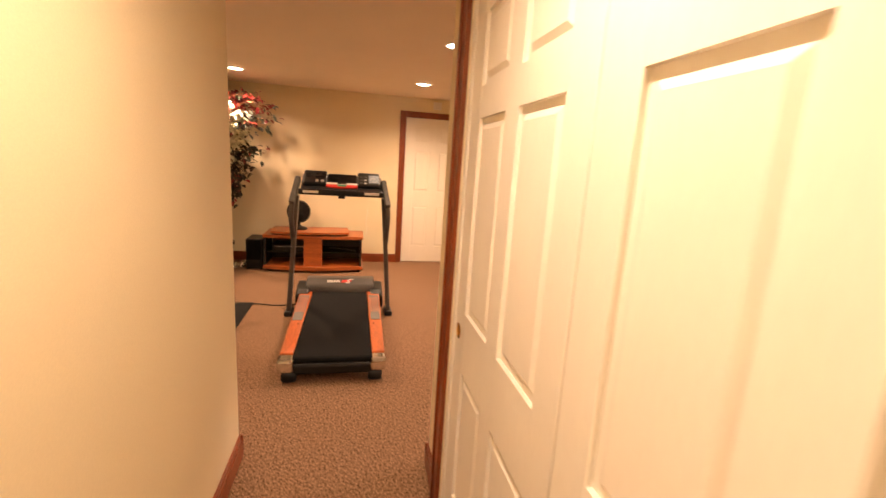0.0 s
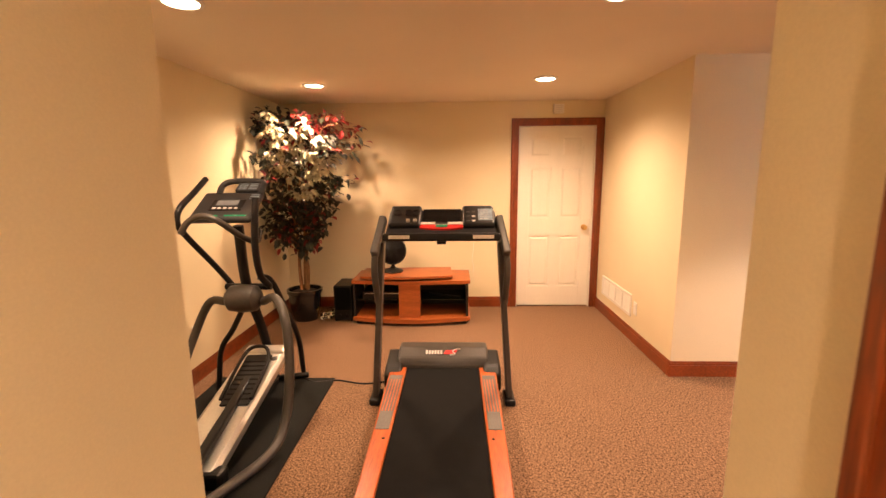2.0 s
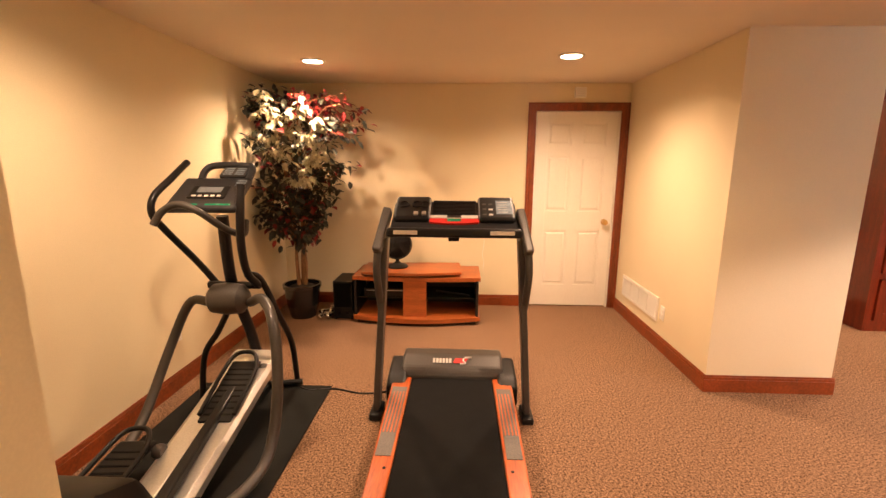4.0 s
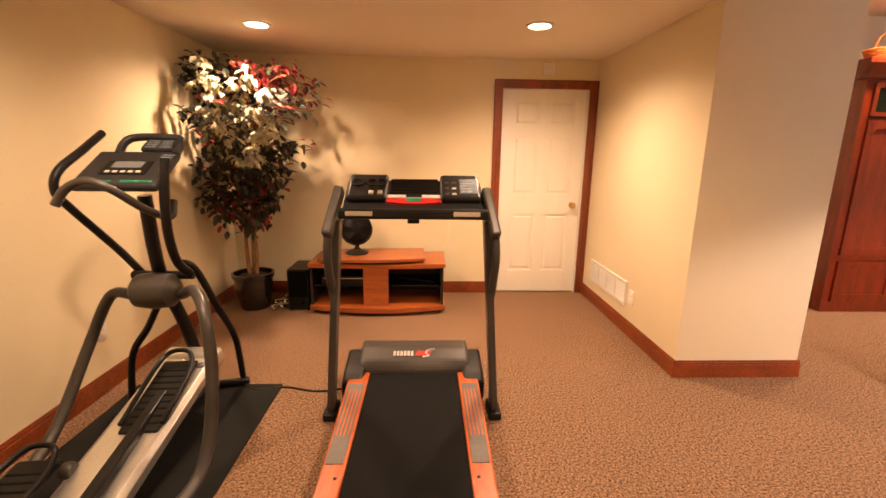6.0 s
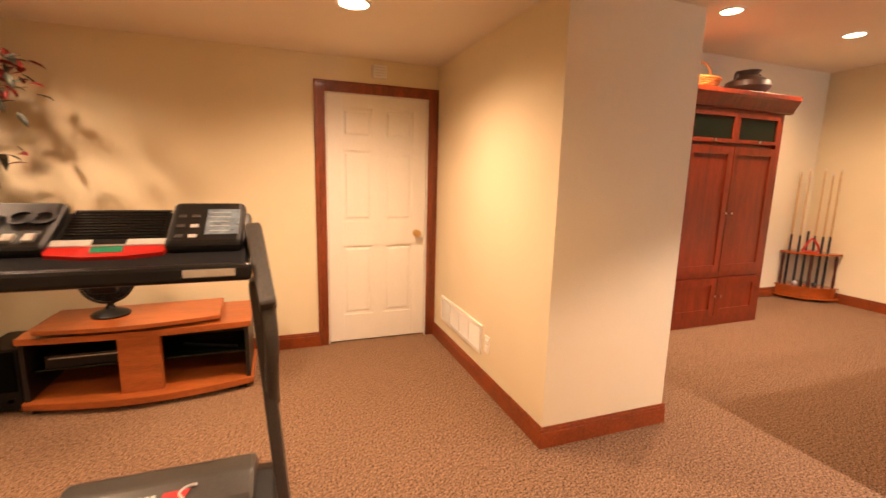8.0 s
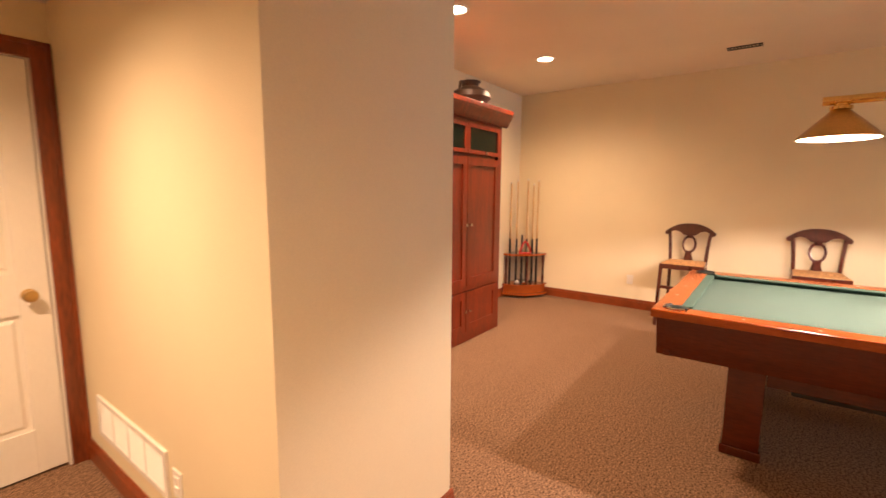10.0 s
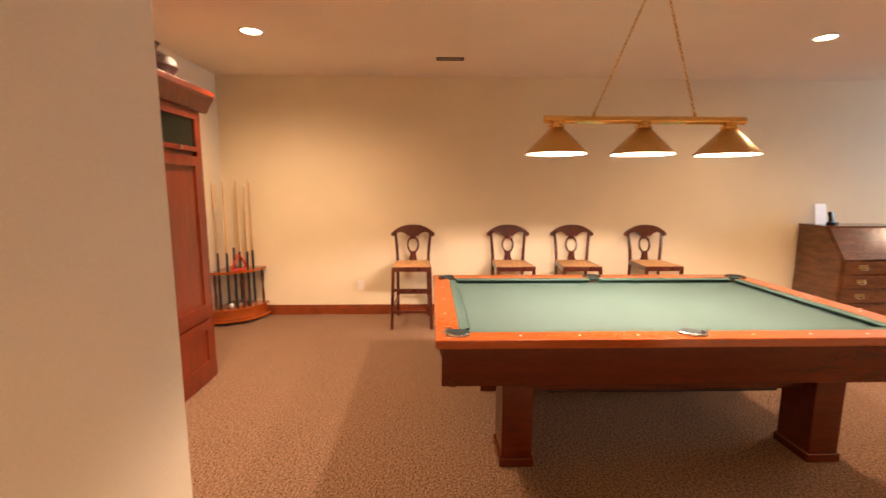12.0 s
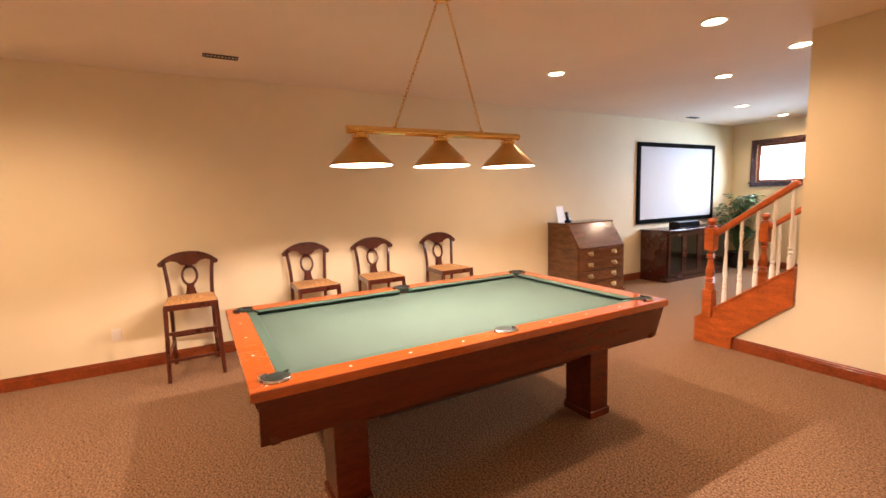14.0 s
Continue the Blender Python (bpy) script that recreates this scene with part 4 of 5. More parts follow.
for x, s in ((TX0 + RW, 1), (TX1 - RW, -1)):
    for a, b in ((TY0 + RW + g, ym - g * 0.8), (ym + g * 0.8, TY1 - RW - g)):
        cushion(x, 0, "y", s, a, b)
for y, s in ((TY0 + RW, 1), (TY1 - RW, -1)):
    cushion(0, y, "x", s, TX0 + RW + g, TX1 - RW - g)
POCKETS = [(TX0 + RW - 0.005, TY0 + RW - 0.005), (TX1 - RW + 0.005, TY0 + RW - 0.005), (TX0 + RW - 0.005, TY1 - RW + 0.005), (TX1 - RW + 0.005, TY1 - RW + 0.005), (TX0 + RW - 0.02, ym), (TX1 - RW + 0.02, ym)]
for px, py in POCKETS:
    dx, dy = px - (TX0 + TX1) / 2, (py - ym)
    a0 = math.atan2(dy, dx) if abs(dy) > 0.1 else (0 if dx > 0 else math.pi)
    if abs(dy) > 0.1:
        a0 = math.atan2(math.copysign(1, dy), math.copysign(1, dx))
    arc = [a0 + 0.26 * q for q in range(-6, 7)]
    pk = part("pocket", tube([(px + 0.060 * math.cos(q), py + 0.060 * math.sin(q), TZ + 0.001) for q in arc], 0.010, 8, 2), BLACK, pt, "black leather pocket rim", True)
    # Solid disc on the rail; dark leather colour stands in for the opening's shade.
    part("pocket_shade_disc", lathe([(0.0, -0.02), (0.052, -0.02), (0.052, 0.0015), (0.0, 0.0015)], (px, py, TZ), 24), LEATHER, pk)
    part("pocket_trim", tube([(px + 0.072 * math.cos(q), py + 0.072 * math.sin(q), TZ + 0.004) for q in arc[1:-1]], 0.007, 8, 2), CHROME if px < 2.6 else BLACK, pk, smooth=True)
for x in (TX0 + 0.06, TX1 - 0.06):
    for k in range(1, 8):
        if k != 4:
            y = TY0 + RW + (TY1 - TY0 - 2 * RW) * k / 8
            part("sight", lathe([(0.007, 0), (0.006, 0.0015), (0.0, 0.002)], (x, y, TZ), 10), PRINT, pt, "pearl dot")
for y in (TY0 + 0.06, TY1 - 0.06):
    for k in range(1, 4):
        part("sight", lathe([(0.007, 0), (0.006, 0.0015), (0.0, 0.002)], (TX0 + RW + (TX1 - TX0 - 2 * RW) * k / 4, y, TZ), 10), PRINT, pt, "pearl dot")
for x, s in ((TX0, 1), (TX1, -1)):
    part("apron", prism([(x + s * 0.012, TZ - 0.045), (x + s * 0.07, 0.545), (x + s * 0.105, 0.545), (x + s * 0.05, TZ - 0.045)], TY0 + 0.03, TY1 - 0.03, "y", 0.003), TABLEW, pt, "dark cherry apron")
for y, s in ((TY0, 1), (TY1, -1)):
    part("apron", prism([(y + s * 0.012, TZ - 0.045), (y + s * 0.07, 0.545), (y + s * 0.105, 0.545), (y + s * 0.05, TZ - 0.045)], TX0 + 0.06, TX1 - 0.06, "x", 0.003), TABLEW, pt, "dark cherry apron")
part("slate", boxes((TX0 + 0.08, TX1 - 0.08, TY0 + 0.08, TY1 - 0.08, 0.69, 0.729)), TVDARK, pt)
for x in (2.16, 3.08):
    part("frame_beam", box(x, x + 0.05, -4.5, -2.89, 0.40, 0.69, 0.003), TABLEW, pt)
# Added dark box behind the beam, deepening the shade under the table.
part("added_shade_box", box(2.21, 2.32, -4.35, -3.0, 0.36, 0.50, 0.006), TVDARK, pt)
for x in (2.19, 3.10):
    for y in (-2.80, -4.54):
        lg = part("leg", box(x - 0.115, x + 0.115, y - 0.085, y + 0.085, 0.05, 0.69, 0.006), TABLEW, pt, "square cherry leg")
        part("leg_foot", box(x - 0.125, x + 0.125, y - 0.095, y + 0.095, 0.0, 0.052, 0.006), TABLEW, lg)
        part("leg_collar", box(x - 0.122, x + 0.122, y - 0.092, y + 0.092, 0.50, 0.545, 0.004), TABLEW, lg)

# ---- pool table light ----
pl = thing("billiard_light", (POOL_X, -3.62, 1.735), "brass three-shade billiard light hanging on two chains", "pendant light")
part("bar", tube([(POOL_X, -3.01, 1.937), (POOL_X, -4.24, 1.937)], 0.024, 14), BRASS, pl, "polished brass bar", True)
for y in POOL_Y:
    sh = part("shade", lathe([(0.187, 0.0), (0.188, 0.004), (0.045, 0.150), (0.03, 0.155), (0.028, 0.152), (0.043, 0.145), (0.184, 0.001), (0.187, 0.0)], (POOL_X, y, 1.732), 40), SATIN_BRASS, pl, "brushed brass cone shade", True)
    part("shade_lining", lathe([(0.180, 0.002), (0.040, 0.139), (0.0, 0.144), (0.0, 0.1435), (0.039, 0.138), (0.178, 0.0015), (0.180, 0.002)], (POOL_X, y, 1.732), 40), INNER, sh, "white enamel lining", True)
    part("neck", lathe([(0.03, 0.150), (0.05, 0.155), (0.05, 0.172), (0.032, 0.178), (0.03, 0.188), (0.042, 0.192), (0.042, 0.203), (0.018, 0.207), (0.018, 0.222)], (POOL_X, y, 1.732), 24), BRASS, sh, smooth=True)
    part("bulb", lathe([(0.0, 0.074), (0.018, 0.078), (0.027, 0.090), (0.022, 0.108), (0.014, 0.12), (0.014, 0.14)], (POOL_X, y, 1.732), 16), BULB, sh, "lit bulb", True)
CAN = (POOL_X, -3.66, BIL_Z)
part("canopy", lathe([(0.075, 0.0), (0.075, -0.012), (0.05, -0.03), (0.02, -0.035), (0.0, -0.035)], CAN, 28), BRASS, pl, smooth=True)
for y, dy in ((-3.31, 0.03), (-3.93, -0.03)):
    p0, p1 = Vector((POOL_X, y, 1.965)), Vector((CAN[0], CAN[1] + dy, BIL_Z - 0.03))
    bm = bmesh.new()
    n = 34
    for k in range(n):
        m = Matrix.Translation(p0.lerp(p1, (k + 0.5) / n)) @ (p1 - p0).to_track_quat("Z", "Y").to_matrix().to_4x4() @ pose(0, 0, 0, 0, 0, 90 * (k % 2))
        h = (p1 - p0).length / n * 0.62
        ring = [m @ Vector((0.0075 * math.cos(q), 0, h * math.sin(q))) for q in [2 * math.pi * j / 8 for j in range(9)]]
        tube(ring, 0.0030, 5, 1, bm)
    part("chain", bm, BRASS, pl, "thin brass chain", True)
    part("hook", tube([(POOL_X, y, 1.955), (POOL_X, y - 0.01, 1.97), (POOL_X, y, 1.983), (POOL_X, y + 0.01, 1.97), (POOL_X, y, 1.955)], 0.003, 6), BRASS, pl, smooth=True)

# ---- counter stools ----
GROUP = "stools along the wall"
ch = thing("counter_stool", (0, 0, 0), "dark mahogany counter stool with woven rush seat", "stool", GROUP)
for s in (-1, 1):
    part("front_leg", beam((-0.245, s * 0.215, 0), (-0.225, s * 0.195, 0.66), 0.034, 0.034, (0, 1, 0), 0.004), CHAIRW, ch)
    part("rear_leg", tube([(0.27, s * 0.185, 0), (0.215, s * 0.178, 0.35), (0.20, s * 0.178, 0.66), (0.215, s * 0.190, 0.85), (0.240, s * 0.205, 0.97)], 0.018, 8), CHAIRW, ch, smooth=True)
    part("side_stretcher", beam((-0.238, s * 0.205, 0.22), (0.235, s * 0.18, 0.24), 0.02, 0.026, (0, 1, 0), 0.003), CHAIRW, ch)
    part("seat_rail", beam((-0.225, s * 0.20, 0.635), (0.20, s * 0.178, 0.635), 0.026, 0.05, (0, 1, 0), 0.003), CHAIRW, ch)
part("front_stretcher", beam((-0.233, -0.20, 0.415), (-0.233, 0.20, 0.415), 0.024, 0.03, (1, 0, 0), 0.003), CHAIRW, ch)
part("front_stretcher", beam((-0.24, -0.205, 0.185), (-0.24, 0.205, 0.185), 0.02, 0.024, (1, 0, 0), 0.003), CHAIRW, ch)
part("rear_stretcher", beam((0.225, -0.18, 0.28), (0.225, 0.18, 0.28), 0.02, 0.024, (1, 0, 0), 0.003), CHAIRW, ch)
part("seat_rail", beam((-0.227, -0.195, 0.635), (-0.227, 0.195, 0.635), 0.026, 0.05, (1, 0, 0), 0.003), CHAIRW, ch)
part("seat_rail", beam((0.20, -0.175, 0.635), (0.20, 0.175, 0.635), 0.026, 0.05, (1, 0, 0), 0.003), CHAIRW, ch)
bm = bmesh.new()
N = 12
grid = [[bm.verts.new((-0.235 + 0.44 * i / N, (0.205 - 0.025 * i / N) * (2 * j / N - 1), 0.662 + 0.016 * (1 - abs(2 * i / N - 1)) ** 0.5 * (1 - abs(2 * j / N - 1)) ** 0.5)) for j in range(N + 1)] for i in range(N + 1)]
for i in range(N):
    for j in range(N):
        bm.faces.new((grid[i][j], grid[i + 1][j], grid[i + 1][j + 1], grid[i][j + 1]))
edge = bmesh.ops.extrude_face_region(bm, geom=bm.faces[:])
bmesh.ops.translate(bm, verts=[v for v in edge["geom"] if isinstance(v, bmesh.types.BMVert)], vec=(0, 0, -0.03))
part("seat", bm, RUSH, ch, "tan woven rush seat", True)
crest = []
for i in range(17):
    y = -0.255 + 0.51 * i / 16
    crest.append((y, 0.962 + 0.1 * (1 - abs(y / 0.255) ** 2.4)))
low = [(0.248, 0.938), (0.232, 0.930), (0.212, 0.936), (0.19, 0.968), (0.15, 0.985), (0.10, 0.975), (0.06, 0.935), (-0.06, 0.935), (-0.10, 0.975), (-0.15, 0.985), (-0.19, 0.968), (-0.212, 0.936), (-0.232, 0.930), (-0.248, 0.938)]
part("crest_rail", turned(prism(crest + low, -0.019, 0.014, "x", 0.004), pose(0.236, 0, 0)), CHAIRW, ch, "arched crest rail")
ringp = [(0.235 + 0.02 * math.sin(q), 0.062 * math.cos(q), 0.835 + 0.085 * math.sin(q)) for q in [2 * math.pi * k / 16 for k in range(17)]]
part("oval_splat", tube(ringp, 0.012, 8, 2), CHAIRW, ch, "open oval splat", True)
part("splat_foot", prism([(-0.05, 0.66), (-0.03, 0.72), (-0.035, 0.765), (0.035, 0.765), (0.03, 0.72), (0.05, 0.66)], 0.205, 0.222, "x", 0.003), CHAIRW, ch)
part("splat_neck", prism([(-0.03, 0.90), (-0.035, 0.94), (0.035, 0.94), (0.03, 0.90)], 0.245, 0.262, "x", 0.003), CHAIRW, ch)
STOOLS = [(4.70, -2.125, 0), (4.71, -3.245, 2), (4.71, -3.985, -2), (4.71, -4.875, 1)]
TALL = Matrix.Diagonal((1, 1, 1.035, 1))
for x, y, r in STOOLS[1:]:
    copy_thing(ch, pose(x, y, 0, 0, 0, r) @ TALL)
ch.matrix_basis = pose(*STOOLS[0][:2], 0, 0, 0, STOOLS[0][2]) @ TALL

# ---- tall cabinet ----
CX0, CX1, CYF, CYB = 2.04, 3.34, -0.57, 0.06
cab = thing("tall_cabinet", ((CX0 + CX1) / 2, -0.25, 0), "tall dark cherry cabinet with green glass top panels", "cabinet")
part("body", boxes((CX0, CX1, CYF + 0.03, CYB, 0.0, 2.225)), CABW, cab)
part("face_frame", boxes((CX0, CX0 + 0.07, CYF, CYF + 0.03, 0, 2.09), (CX1 - 0.07, CX1, CYF, CYF + 0.03, 0, 2.09), (CX0 + 0.07, CX1 - 0.07, CYF, CYF + 0.03, 2.06, 2.09), (CX0 + 0.07, CX1 - 0.07, CYF, CYF + 0.03, 0.50, 0.55), (CX0 + 0.07, CX1 - 0.07, CYF, CYF + 0.03, 0, 0.10)), CABW, cab)
prof = [(0.0, 2.085), (-0.025, 2.095), (-0.035, 2.125), (-0.07, 2.19), (-0.085, 2.205), (-0.085, 2.245), (0.0, 2.245)]
bm = prism([(CYF + p[0] * 1.0, p[1]) for p in prof], CX0 - 0.085, CX1 + 0.085, "x", 0.003)
prism([(CX1 - p[0] * 1.0, p[1]) for p in prof], CYF - 0.0, CYB, "y", 0.003, bm)
prism([(CX0 + p[0] * 1.0, p[1]) for p in prof], CYF - 0.0, CYB, "y", 0.003, bm)
part("crown", bm, CABW, cab, "moulded crown")
part("top_board", boxes((CX0, CX1, CYF, CYB, 2.225, 2.242)), CABW, cab)
xm = (CX0 + CX1) / 2


def framed(name, x0, x1, z0, z1, panel, label="", rim=0.07):
    fr = part(name, boxes((x0, x0 + rim, CYF - 0.02, CYF, z0, z1), (x1 - rim, x1, CYF - 0.02, CYF, z0, z1), (x0 + rim, x1 - rim, CYF - 0.02, CYF, z0, z0 + rim), (x0 + rim, x1 - rim, CYF - 0.02, CYF, z1 - rim, z1)), CABW, cab, label)
    part("panel", boxes((x0 + rim, x1 - rim, CYF - 0.008, CYF - 0.002, z0 + rim, z1 - rim)), panel, fr, "dark green glass panel" if panel is CABG else "")
    return fr


def knob_at(x, z, parent):
    part("knob", turned(lathe([(0.006, 0), (0.006, 0.015), (0.014, 0.02), (0.014, 0.028), (0.0, 0.032)], (0, 0, 0), 12), pose(x, CYF - 0.02, z, 90)), CHROME, parent, "small metal knob", True)


for a, b, kx in ((CX0 + 0.075, xm - 0.004, -1), (xm + 0.004, CX1 - 0.075, 1)):
    up = framed("upper_door", a, b, 1.785, 2.055, CABG, rim=0.035)
    knob_at((a + b) / 2, 1.80, up)
    d2 = framed("tall_door", a, b, 0.555, 1.75, CABW, "tall recessed-panel door")
    edge_x = b - 0.035 if kx < 0 else a + 0.035
    knob_at(edge_x, 1.13, d2)
    d3 = framed("lower_door", a, b, 0.105, 0.495, CABW)
    knob_at(edge_x, 0.31, d3)

bk = thing("wicker_basket", (2.43, -0.34, 2.243), "orange wicker basket with an arched handle on the cabinet", "basket")
bm = bmesh.new()
for k in range(7):
    r = 0.11 + 0.008 * k
    tube([(2.43 + 1.35 * r * math.cos(q), -0.34 + r * math.sin(q), 2.254 + 0.019 * k) for q in [2 * math.pi * j / 20 for j in range(21)]], 0.011, 6, 1, bm)
part("weave", bm, WICKER, bk, smooth=True)
part("basket_floor", lathe([(0.11, 0), (0.13, 0.10), (0.115, 0.10), (0.10, 0.01), (0.0, 0.01)], (2.43, -0.34, 2.243), 20), WICKER, bk)
part("handle", tube([(2.265, -0.34, 2.36), (2.31, -0.34, 2.48), (2.43, -0.34, 2.53), (2.55, -0.34, 2.48), (2.595, -0.34, 2.36)], 0.009, 8), WICKER, bk, smooth=True)
un = thing("pottery_urn", (3.0, -0.40, 2.243), "dark brown squat pottery urn on the cabinet", "urn")
part("urn_body", lathe([(0.10, 0), (0.15, 0.03), (0.20, 0.09), (0.19, 0.14), (0.12, 0.18), (0.08, 0.20), (0.085, 0.225), (0.105, 0.245), (0.09, 0.245), (0.07, 0.22), (0.0, 0.20)], (3.0, -0.40, 2.243), 28), URN, un, smooth=True)
for s in (-1, 1):
    part("urn_handle", tube([(3.0 + s * 0.09, -0.40, 2.46), (3.0 + s * 0.16, -0.40, 2.46), (3.0 + s * 0.18, -0.40, 2.39)], 0.014, 8), URN, un, smooth=True)
sm = thing("pottery_jar", (3.24, -0.34, 2.243), "small pale pottery jar on the cabinet", "jar")
part("jar_body", lathe([(0.05, 0), (0.08, 0.04), (0.085, 0.08), (0.06, 0.12), (0.045, 0.13), (0.05, 0.14), (0.0, 0.135)], (3.24, -0.34, 2.243), 22), RUSH, sm, smooth=True)

# ---- cue rack in the corner ----
KX, KY = 5.025, 0.06
rk = thing("cue_rack", (KX - 0.2, KY - 0.2, 0), "wooden corner cue rack holding cues and balls", "cue rack")


def quarter(r, z0, z1, bevel=0.004):
    return prism([(KX, KY)] + [(KX - r * math.cos(q), KY - r * math.sin(q)) for q in [math.pi / 2 * k / 10 for k in range(11)]], z0, z1, "z", bevel)


part("base", quarter(0.47, 0.035, 0.06), TABLERAIL, rk)
part("ball_tray", quarter(0.43, 0.06, 0.165), TABLERAIL, rk, "orange-cherry tray front")
part("tray_rim", quarter(0.46, 0.165, 0.18), TABLERAIL, rk)
part("upper_shelf", quarter(0.44, 0.575, 0.60), TABLERAIL, rk)
for q in (0.06, 0.785, 1.51):
    p = (KX - 0.40 * math.cos(q), KY - 0.40 * math.sin(q), 0)
    part("post", lathe([(0.014, 0.18), (0.018, 0.24), (0.012, 0.36), (0.018, 0.50), (0.014, 0.575)], p, 12), CHAIRW, rk, smooth=True)
    part("foot", lathe([(0.022, 0), (0.03, 0.015), (0.022, 0.036)], (KX - 0.36 * math.cos(q) - 0.005, KY - 0.36 * math.sin(q) - 0.005, 0), 12), TABLERAIL, rk, smooth=True)
for k, (q, top, r) in enumerate(((0.12, 1.57, 0.33), (0.40, 1.60, 0.36), (0.85, 1.61, 0.30), (1.02, 1.55, 0.36), (1.30, 1.60, 0.34), (0.60, 0.86, 0.37))):
    cu = thing("pool_cue", (KX - r * math.cos(q), KY - r * math.sin(q), 0.18), "pale maple pool cue with a dark butt" if top > 1 else "short dark bridge stick in the rack", "pool cue", "cues in the rack")
    x, y = KX - r * math.cos(q), KY - r * math.sin(q)
    part("butt", lathe([(0.015, 0.18), (0.0155, 0.20), (0.0125, 0.80 if top > 1 else top)], (x, y, 0), 10), TVDARK, cu, "black wrapped butt", True)
    if top > 1:
        part("shaft", lathe([(0.0125, 0.80), (0.0105, top - 0.02)], (x, y, 0), 10), CUEW, cu, smooth=True)
        part("tip", lathe([(0.0105, top - 0.02), (0.009, top), (0.0, top + 0.004)], (x, y, 0), 10), PRINT, cu)
tri = thing("ball_triangle", (KX - 0.26, KY - 0.24, 0.60), "red-orange wooden ball triangle standing on the shelf", "rack triangle")
part("triangle_frame", tube([(KX - 0.36, KY - 0.20, 0.615), (KX - 0.27, KY - 0.24, 0.77), (KX - 0.18, KY - 0.28, 0.615), (KX - 0.36, KY - 0.20, 0.615)], 0.013, 8, 3), RED, tri, smooth=True)
for k, q in enumerate((0.45, 0.7, 0.95)):
    tagged(part("pool_ball", lathe([(0.0285 * math.sin(a), 0.0285 - 0.0285 * math.cos(a)) for a in [math.pi * j / 12 for j in range(13)]], (KX - 0.385 * math.cos(q), KY - 0.385 * math.sin(q), 0.18), 16), (PRINT, CHROME, TVDARK)[k], None, smooth=True), ("ivory white", "shiny grey", "black")[k] + " pool ball in the rack tray", "ball", "balls in the rack")

# ---- writing desk ----
DY0, DY1 = -7.76, -6.80
dk = thing("slant_front_desk", (4.70, (DY0 + DY1) / 2, 0), "polished walnut slant-front desk with brass pulls", "desk")
part("carcass", prism([(4.43, 0.08), (4.43, 0.76), (4.66, 1.09), (5.02, 1.09), (5.02, 0.08)], DY0, DY1, "y", 0.003), DESKW, dk)
part("top_board", box(4.64, 5.025, DY0 - 0.012, DY1 + 0.012, 1.09, 1.112, 0.004), DESKW, dk)
part("fall_front", prism([(4.412, 0.765), (4.635, 1.09), (4.655, 1.088), (4.428, 0.757)], DY0 + 0.02, DY1 - 0.02, "y", 0.002), DESKW, dk, "glossy slanted fall front")
part("base_board", box(4.40, 5.022, DY0 - 0.01, DY1 + 0.01, 0.0, 0.10, 0.006), DESKW, dk)
for k in range(4):
    z0 = 0.12 + 0.16 * k
    dr = part("drawer", box(4.412, 4.432, DY0 + 0.03, DY1 - 0.03, z0, z0 + 0.145, 0.004), DESKW, dk)
    for f in (0.25, 0.75):
        yy = DY0 + (DY1 - DY0) * f
        part("pull", tube([(4.41, yy - 0.04, z0 + 0.085), (4.392, yy - 0.035, z0 + 0.06), (4.388, yy, z0 + 0.052), (4.392, yy + 0.035, z0 + 0.06), (4.41, yy + 0.04, z0 + 0.085)], 0.004, 6), SATIN_BRASS, dr, "brass bail pull", True)
        part("pull_plate", box(4.408, 4.413, yy - 0.05, yy + 0.05, z0 + 0.065, z0 + 0.105, 0.002), SATIN_BRASS, dr)
ph = thing("photo_card", (4.88, -6.97, 1.112), "white card standing on the desk", "card")
part("card", turned(box(-0.004, 0.004, -0.08, 0.08, 0, 0.24, 0.001), pose(4.90, -6.96, 1.112, 0, 10, 8)), WHITE, ph)
pn = thing("desk_telephone", (4.80, -7.0, 1.112), "small black handset standing on the desk", "telephone")
part("handset", turned(box(-0.02, 0.02, -0.026, 0.026, 0.012, 0.155, 0.008), pose(4.80, -7.0, 1.112, 0, 12, 20)), BLACK, pn)
part("cradle", turned(box(-0.045, 0.045, -0.04, 0.04, 0.0, 0.035, 0.008), pose(4.80, -7.0, 1.112, 0, 0, 20)), BLACK, pn)

# ---- projection screen, media console and plant ----
sc = thing("projection_screen", (5.03, -9.97, 0.965), "large blank projection screen in a black frame", "screen")
SY0, SY1, SZ0, SZ1 = -11.10, -8.83, 0.965, 2.365
part("screen_surface", boxes((5.025, 5.034, SY0 + 0.07, SY1 - 0.07, SZ0 + 0.07, SZ1 - 0.07)), SCREEN, sc, "matt white projection fabric")
for r in ((SY0, SY1, SZ0, SZ0 + 0.075), (SY0, SY1, SZ1 - 0.075, SZ1), (SY0, SY0 + 0.075, SZ0 + 0.075, SZ1 - 0.075), (SY1 - 0.075, SY1, SZ0 + 0.075, SZ1 - 0.075)):
    part("frame_side", box(5.012, 5.045, *r, 0.003), BLACKFELT, sc)
mc = thing("media_console", (4.76, -9.85, 0), "long dark mahogany media console with glass doors", "media console")
MY0, MY1 = -10.75, -8.95
part("body", boxes((4.535, 5.02, MY0, MY1, 0.06, 0.845)), DARKW, mc)
part("top_board", box(4.49, 5.03, MY0 - 0.025, MY1 + 0.025, 0.845, 0.875, 0.006), DARKW, mc)
part("plinth", box(4.51, 5.02, MY0 - 0.012, MY1 + 0.012, 0.0, 0.07, 0.006), DARKW, mc)
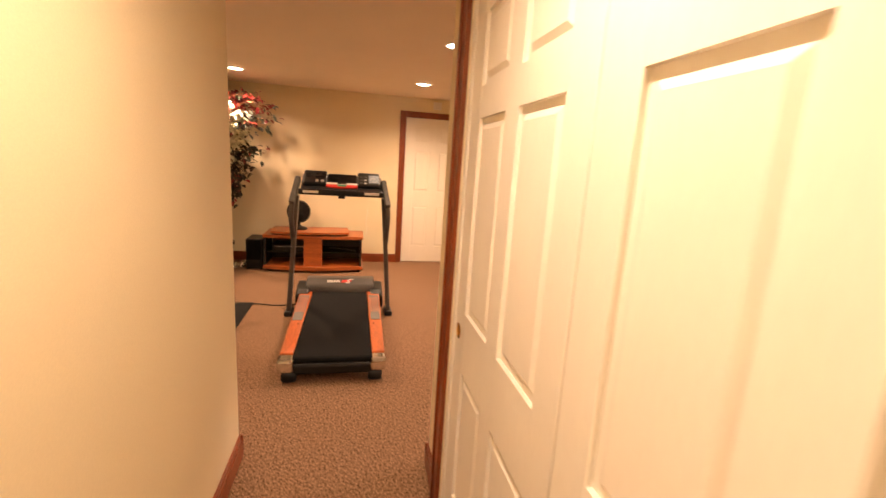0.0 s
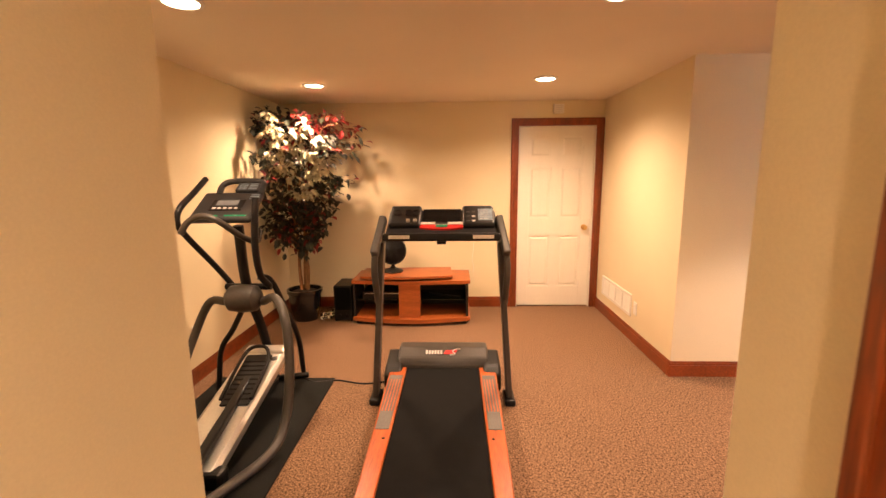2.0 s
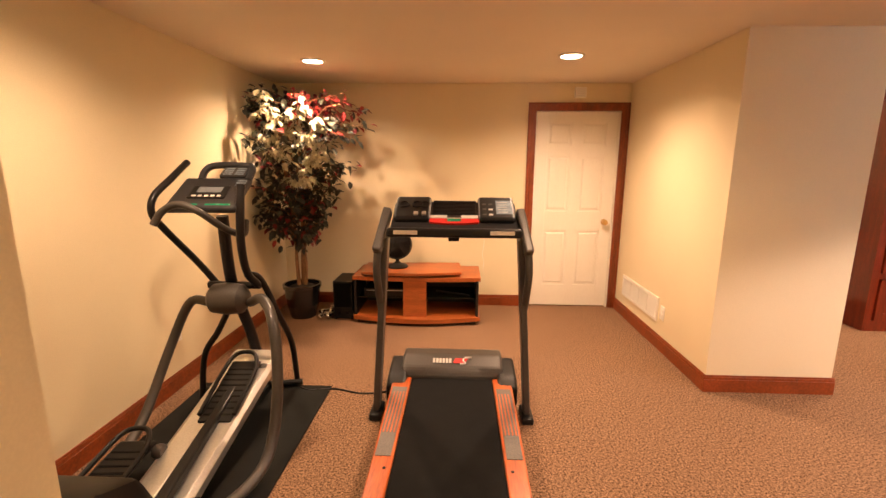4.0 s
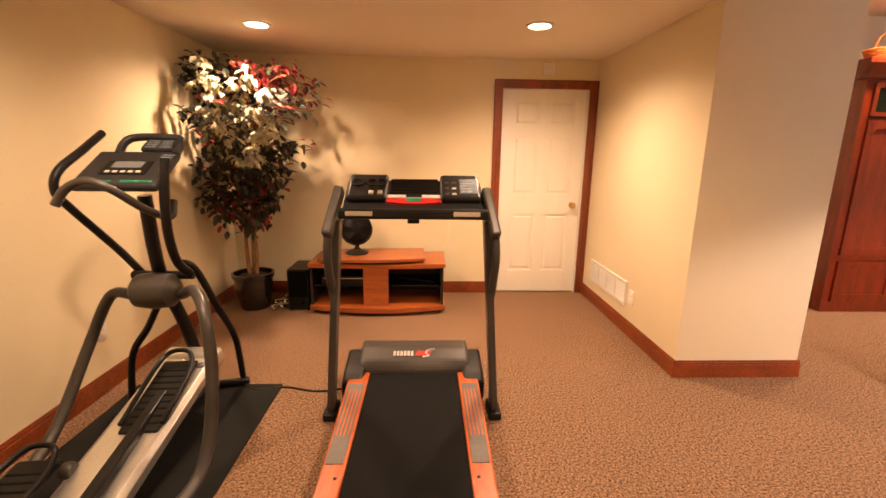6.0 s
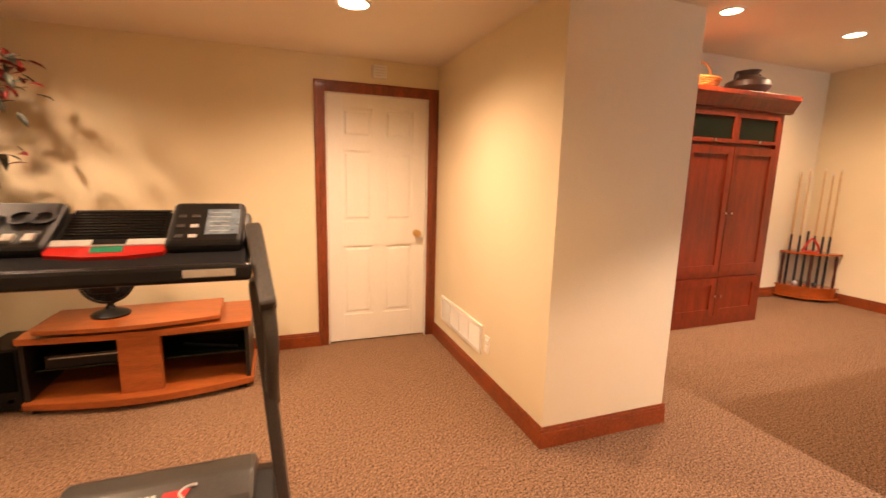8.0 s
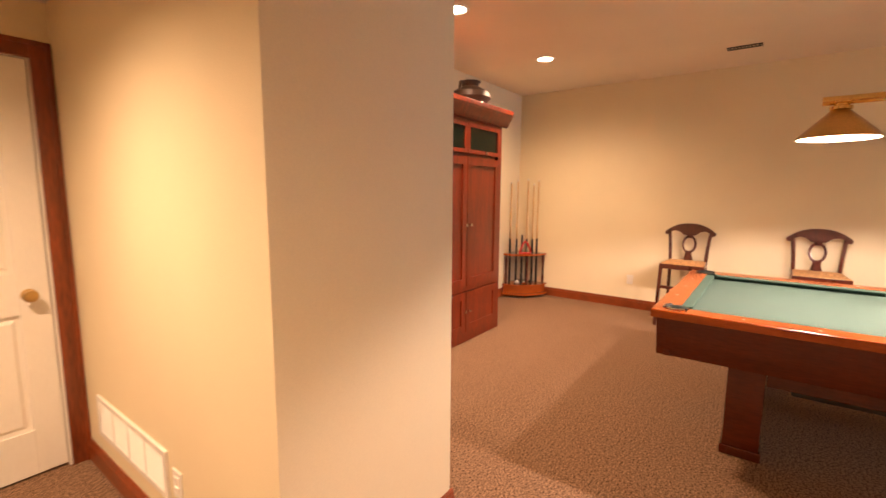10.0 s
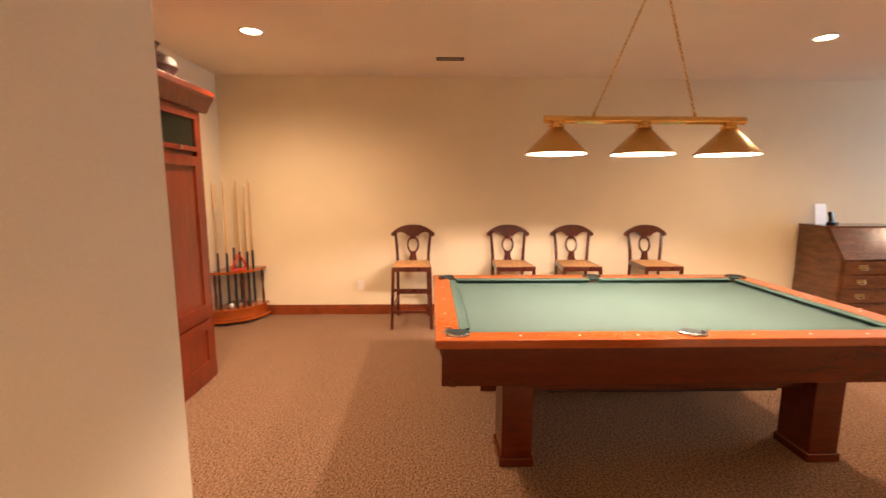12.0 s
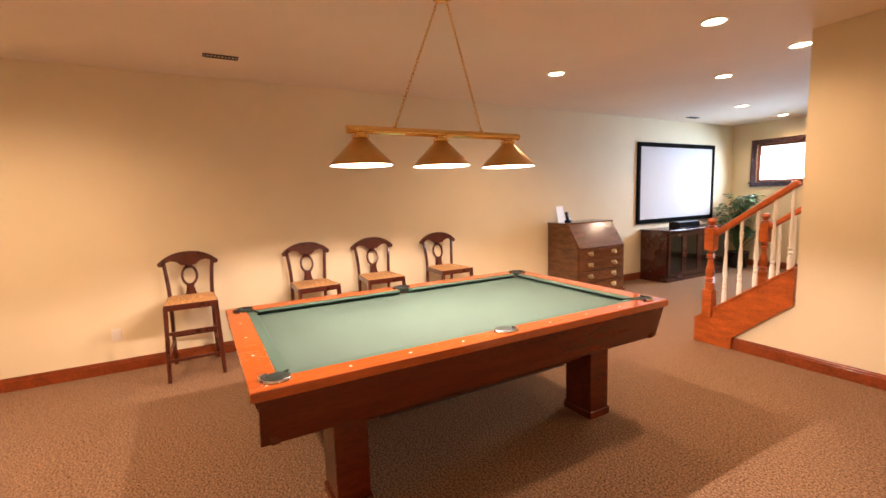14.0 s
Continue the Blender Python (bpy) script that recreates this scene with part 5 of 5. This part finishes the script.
for k in range(4):
    y0 = MY0 + 0.03 + 0.436 * k
    y1 = y0 + 0.43
    dd = part("door", boxes((4.515, 4.535, y0, y0 + 0.06, 0.09, 0.82), (4.515, 4.535, y1 - 0.06, y1, 0.09, 0.82), (4.515, 4.535, y0 + 0.06, y1 - 0.06, 0.09, 0.15), (4.515, 4.535, y0 + 0.06, y1 - 0.06, 0.76, 0.82)), DARKW, mc)
    part("glass_pane", boxes((4.524, 4.530, y0 + 0.06, y1 - 0.06, 0.15, 0.76)), CABG, dd, "black glass pane")
    part("knob", turned(lathe([(0.006, 0), (0.012, 0.015), (0.0, 0.022)], (0, 0, 0), 10), pose(4.515, y1 - 0.03 if k % 2 == 0 else y0 + 0.03, 0.47, 0, -90, 0)), CHROME, dd)
sb = thing("centre_speaker", (4.75, -9.75, 0.875), "low black centre speaker on the media console", "speaker")
part("case", box(4.66, 4.84, -10.08, -9.45, 0.875, 0.985, 0.008), BLACK, sb)
part("grille", box(4.652, 4.661, -10.06, -9.47, 0.885, 0.975, 0.003), BLACKFELT, sb)

gp = thing("house_plant", (4.62, -11.30, 0), "bushy green potted house plant in the corner", "plant")
part("pot", lathe([(0.13, 0), (0.16, 0.02), (0.19, 0.30), (0.20, 0.32), (0.18, 0.32), (0.17, 0.28), (0.0, 0.27)], (4.62, -11.30, 0), 24), POT, gp, smooth=True)
vs, fs = [], []
stems = bmesh.new()
for i in range(70):
    a, r, z = rng.uniform(0, 2 * math.pi), rng.uniform(0.05, 0.36), rng.uniform(0.6, 1.42)
    r *= 1.0 - 0.45 * max(0, z - 1.1)
    tip = Vector((4.62 + r * math.cos(a), -11.30 + r * math.sin(a), z))
    tube([(4.62, -11.30, 0.28), (4.62 + r * 0.4 * math.cos(a), -11.30 + r * 0.4 * math.sin(a), z * 0.75), tip], 0.006, 5, 3, stems)
    for k in range(3):
        d = Vector((math.cos(a + k - 1), math.sin(a + k - 1), rng.uniform(-0.5, 0.4))).normalized()
        w = d.cross(Vector((0, 0, 1))).normalized()
        b, ln, wd = len(vs), rng.uniform(0.10, 0.19), rng.uniform(0.03, 0.055)
        if (tip + d * ln).x > 5.02:
            continue
        n = w.cross(d)
        for u, v, h in ((0, 0, 0), (0.3, 1, 0.2), (0.7, 0.8, 0.1), (1, 0, -0.6), (0.7, -0.8, 0.1), (0.3, -1, 0.2), (0.5, 0, -0.15)):
            vs.append(tip + d * (u * ln) + w * (v * wd) + n * (h * wd) - ORIGIN[gp])
        fs += [(b, b + 6, b + 1), (b + 1, b + 6, b + 2), (b + 2, b + 6, b + 3), (b + 3, b + 6, b + 4), (b + 4, b + 6, b + 5), (b + 5, b + 6, b)]
part("stems", stems, LEAFB, gp, smooth=True)
me = bpy.data.meshes.new("foliage")
me.from_pydata(vs, [], fs)
me.materials.append(LEAFB)
fo = tagged(new("foliage", me), "broad bright green leaves", kind="stuff")
fo.parent = gp

# ---- stairs ----
STAIR_SHIFT = Vector((-0.06, 0.11, 0.0))
st = thing("staircase", (1.5, -7.22, 0), "carpeted staircase with orange oak stringers", "stairs")
for k in range(8):
    part("step", box(2.60 - 0.26 * (k + 1), 2.60 - 0.26 * k + 0.02, -7.70, -6.845, max(0, 0.185 * k - 0.2), 0.185 * (k + 1), 0.008), CARPET, st)
for y0, y1 in ((-6.725, -6.69), (-7.745, -7.71)):
    part("stringer", prism([(2.70, 0), (2.70, 0.225), (1.865, 0.851), (1.865, 0.53), (2.34, 0.118), (2.34, 0)], y0, y1, "y", 0.004), STAIRW, st, "orange oak stringer")
    part("stringer_cap", beam((2.70, (y0 + y1) / 2, 0.232), (1.865, (y0 + y1) / 2, 0.858), 0.05, 0.018, (0, 1, 0), 0.004), STAIRW, st)


def turned_post(x, y, z0, z1, r, m, name, parent, label=""):
    h = z1 - z0
    return part(name, lathe([(r * 0.95, 0), (r * 0.95, h * 0.16), (r * 0.6, h * 0.19), (r, h * 0.215), (r * 0.6, h * 0.24), (r, h * 0.27), (r * 0.62, h * 0.30), (r * 0.95, h * 0.42), (r * 0.55, h * 0.66), (r * 0.5, h * 0.74), (r * 0.9, h * 0.77), (r * 0.55, h * 0.80), (r * 0.9, h * 0.83), (r * 0.6, h * 0.86), (r * 0.6, h)], (x, y, z0), 16), m, parent, label, True)


for y in (-6.707, -7.727):
    bs = thing("stair_railing", (2.2, y, 0.23), "orange oak stair railing with white turned balusters", "railing")
    nw = part("newel_post", box(2.525, 2.615, y - 0.045, y + 0.045, 0.28, 0.55, 0.006), STAIRW, bs, "turned oak newel post")
    turned_post(2.57, y, 0.55, 0.96, 0.045, STAIRW, "newel_turning", nw)
    part("newel_head", box(2.525, 2.615, y - 0.045, y + 0.045, 0.94, 1.16, 0.006), STAIRW, nw)
    part("newel_ball", lathe([(0.03, 0), (0.045, 0.01), (0.02, 0.025), (0.035, 0.045), (0.042, 0.065), (0.03, 0.09), (0.0, 0.098)], (2.57, y, 1.16), 18), STAIRW, nw, smooth=True)
    part("handrail", beam((2.53, y, 1.10), (1.875, y, 1.10 + 0.72 * 0.655), 0.06, 0.055, (0, 1, 0), 0.014), STAIRW, bs, "rounded oak handrail")
    for k in range(5):
        x = 2.43 - 0.13 * k
        turned_post(x, y, 0.235 + 0.75 * (2.70 - x), 1.075 + 0.72 * (2.53 - x), 0.021, WHITE, "baluster", bs, "white turned baluster")
    bs.location += STAIR_SHIFT
st.location += STAIR_SHIFT
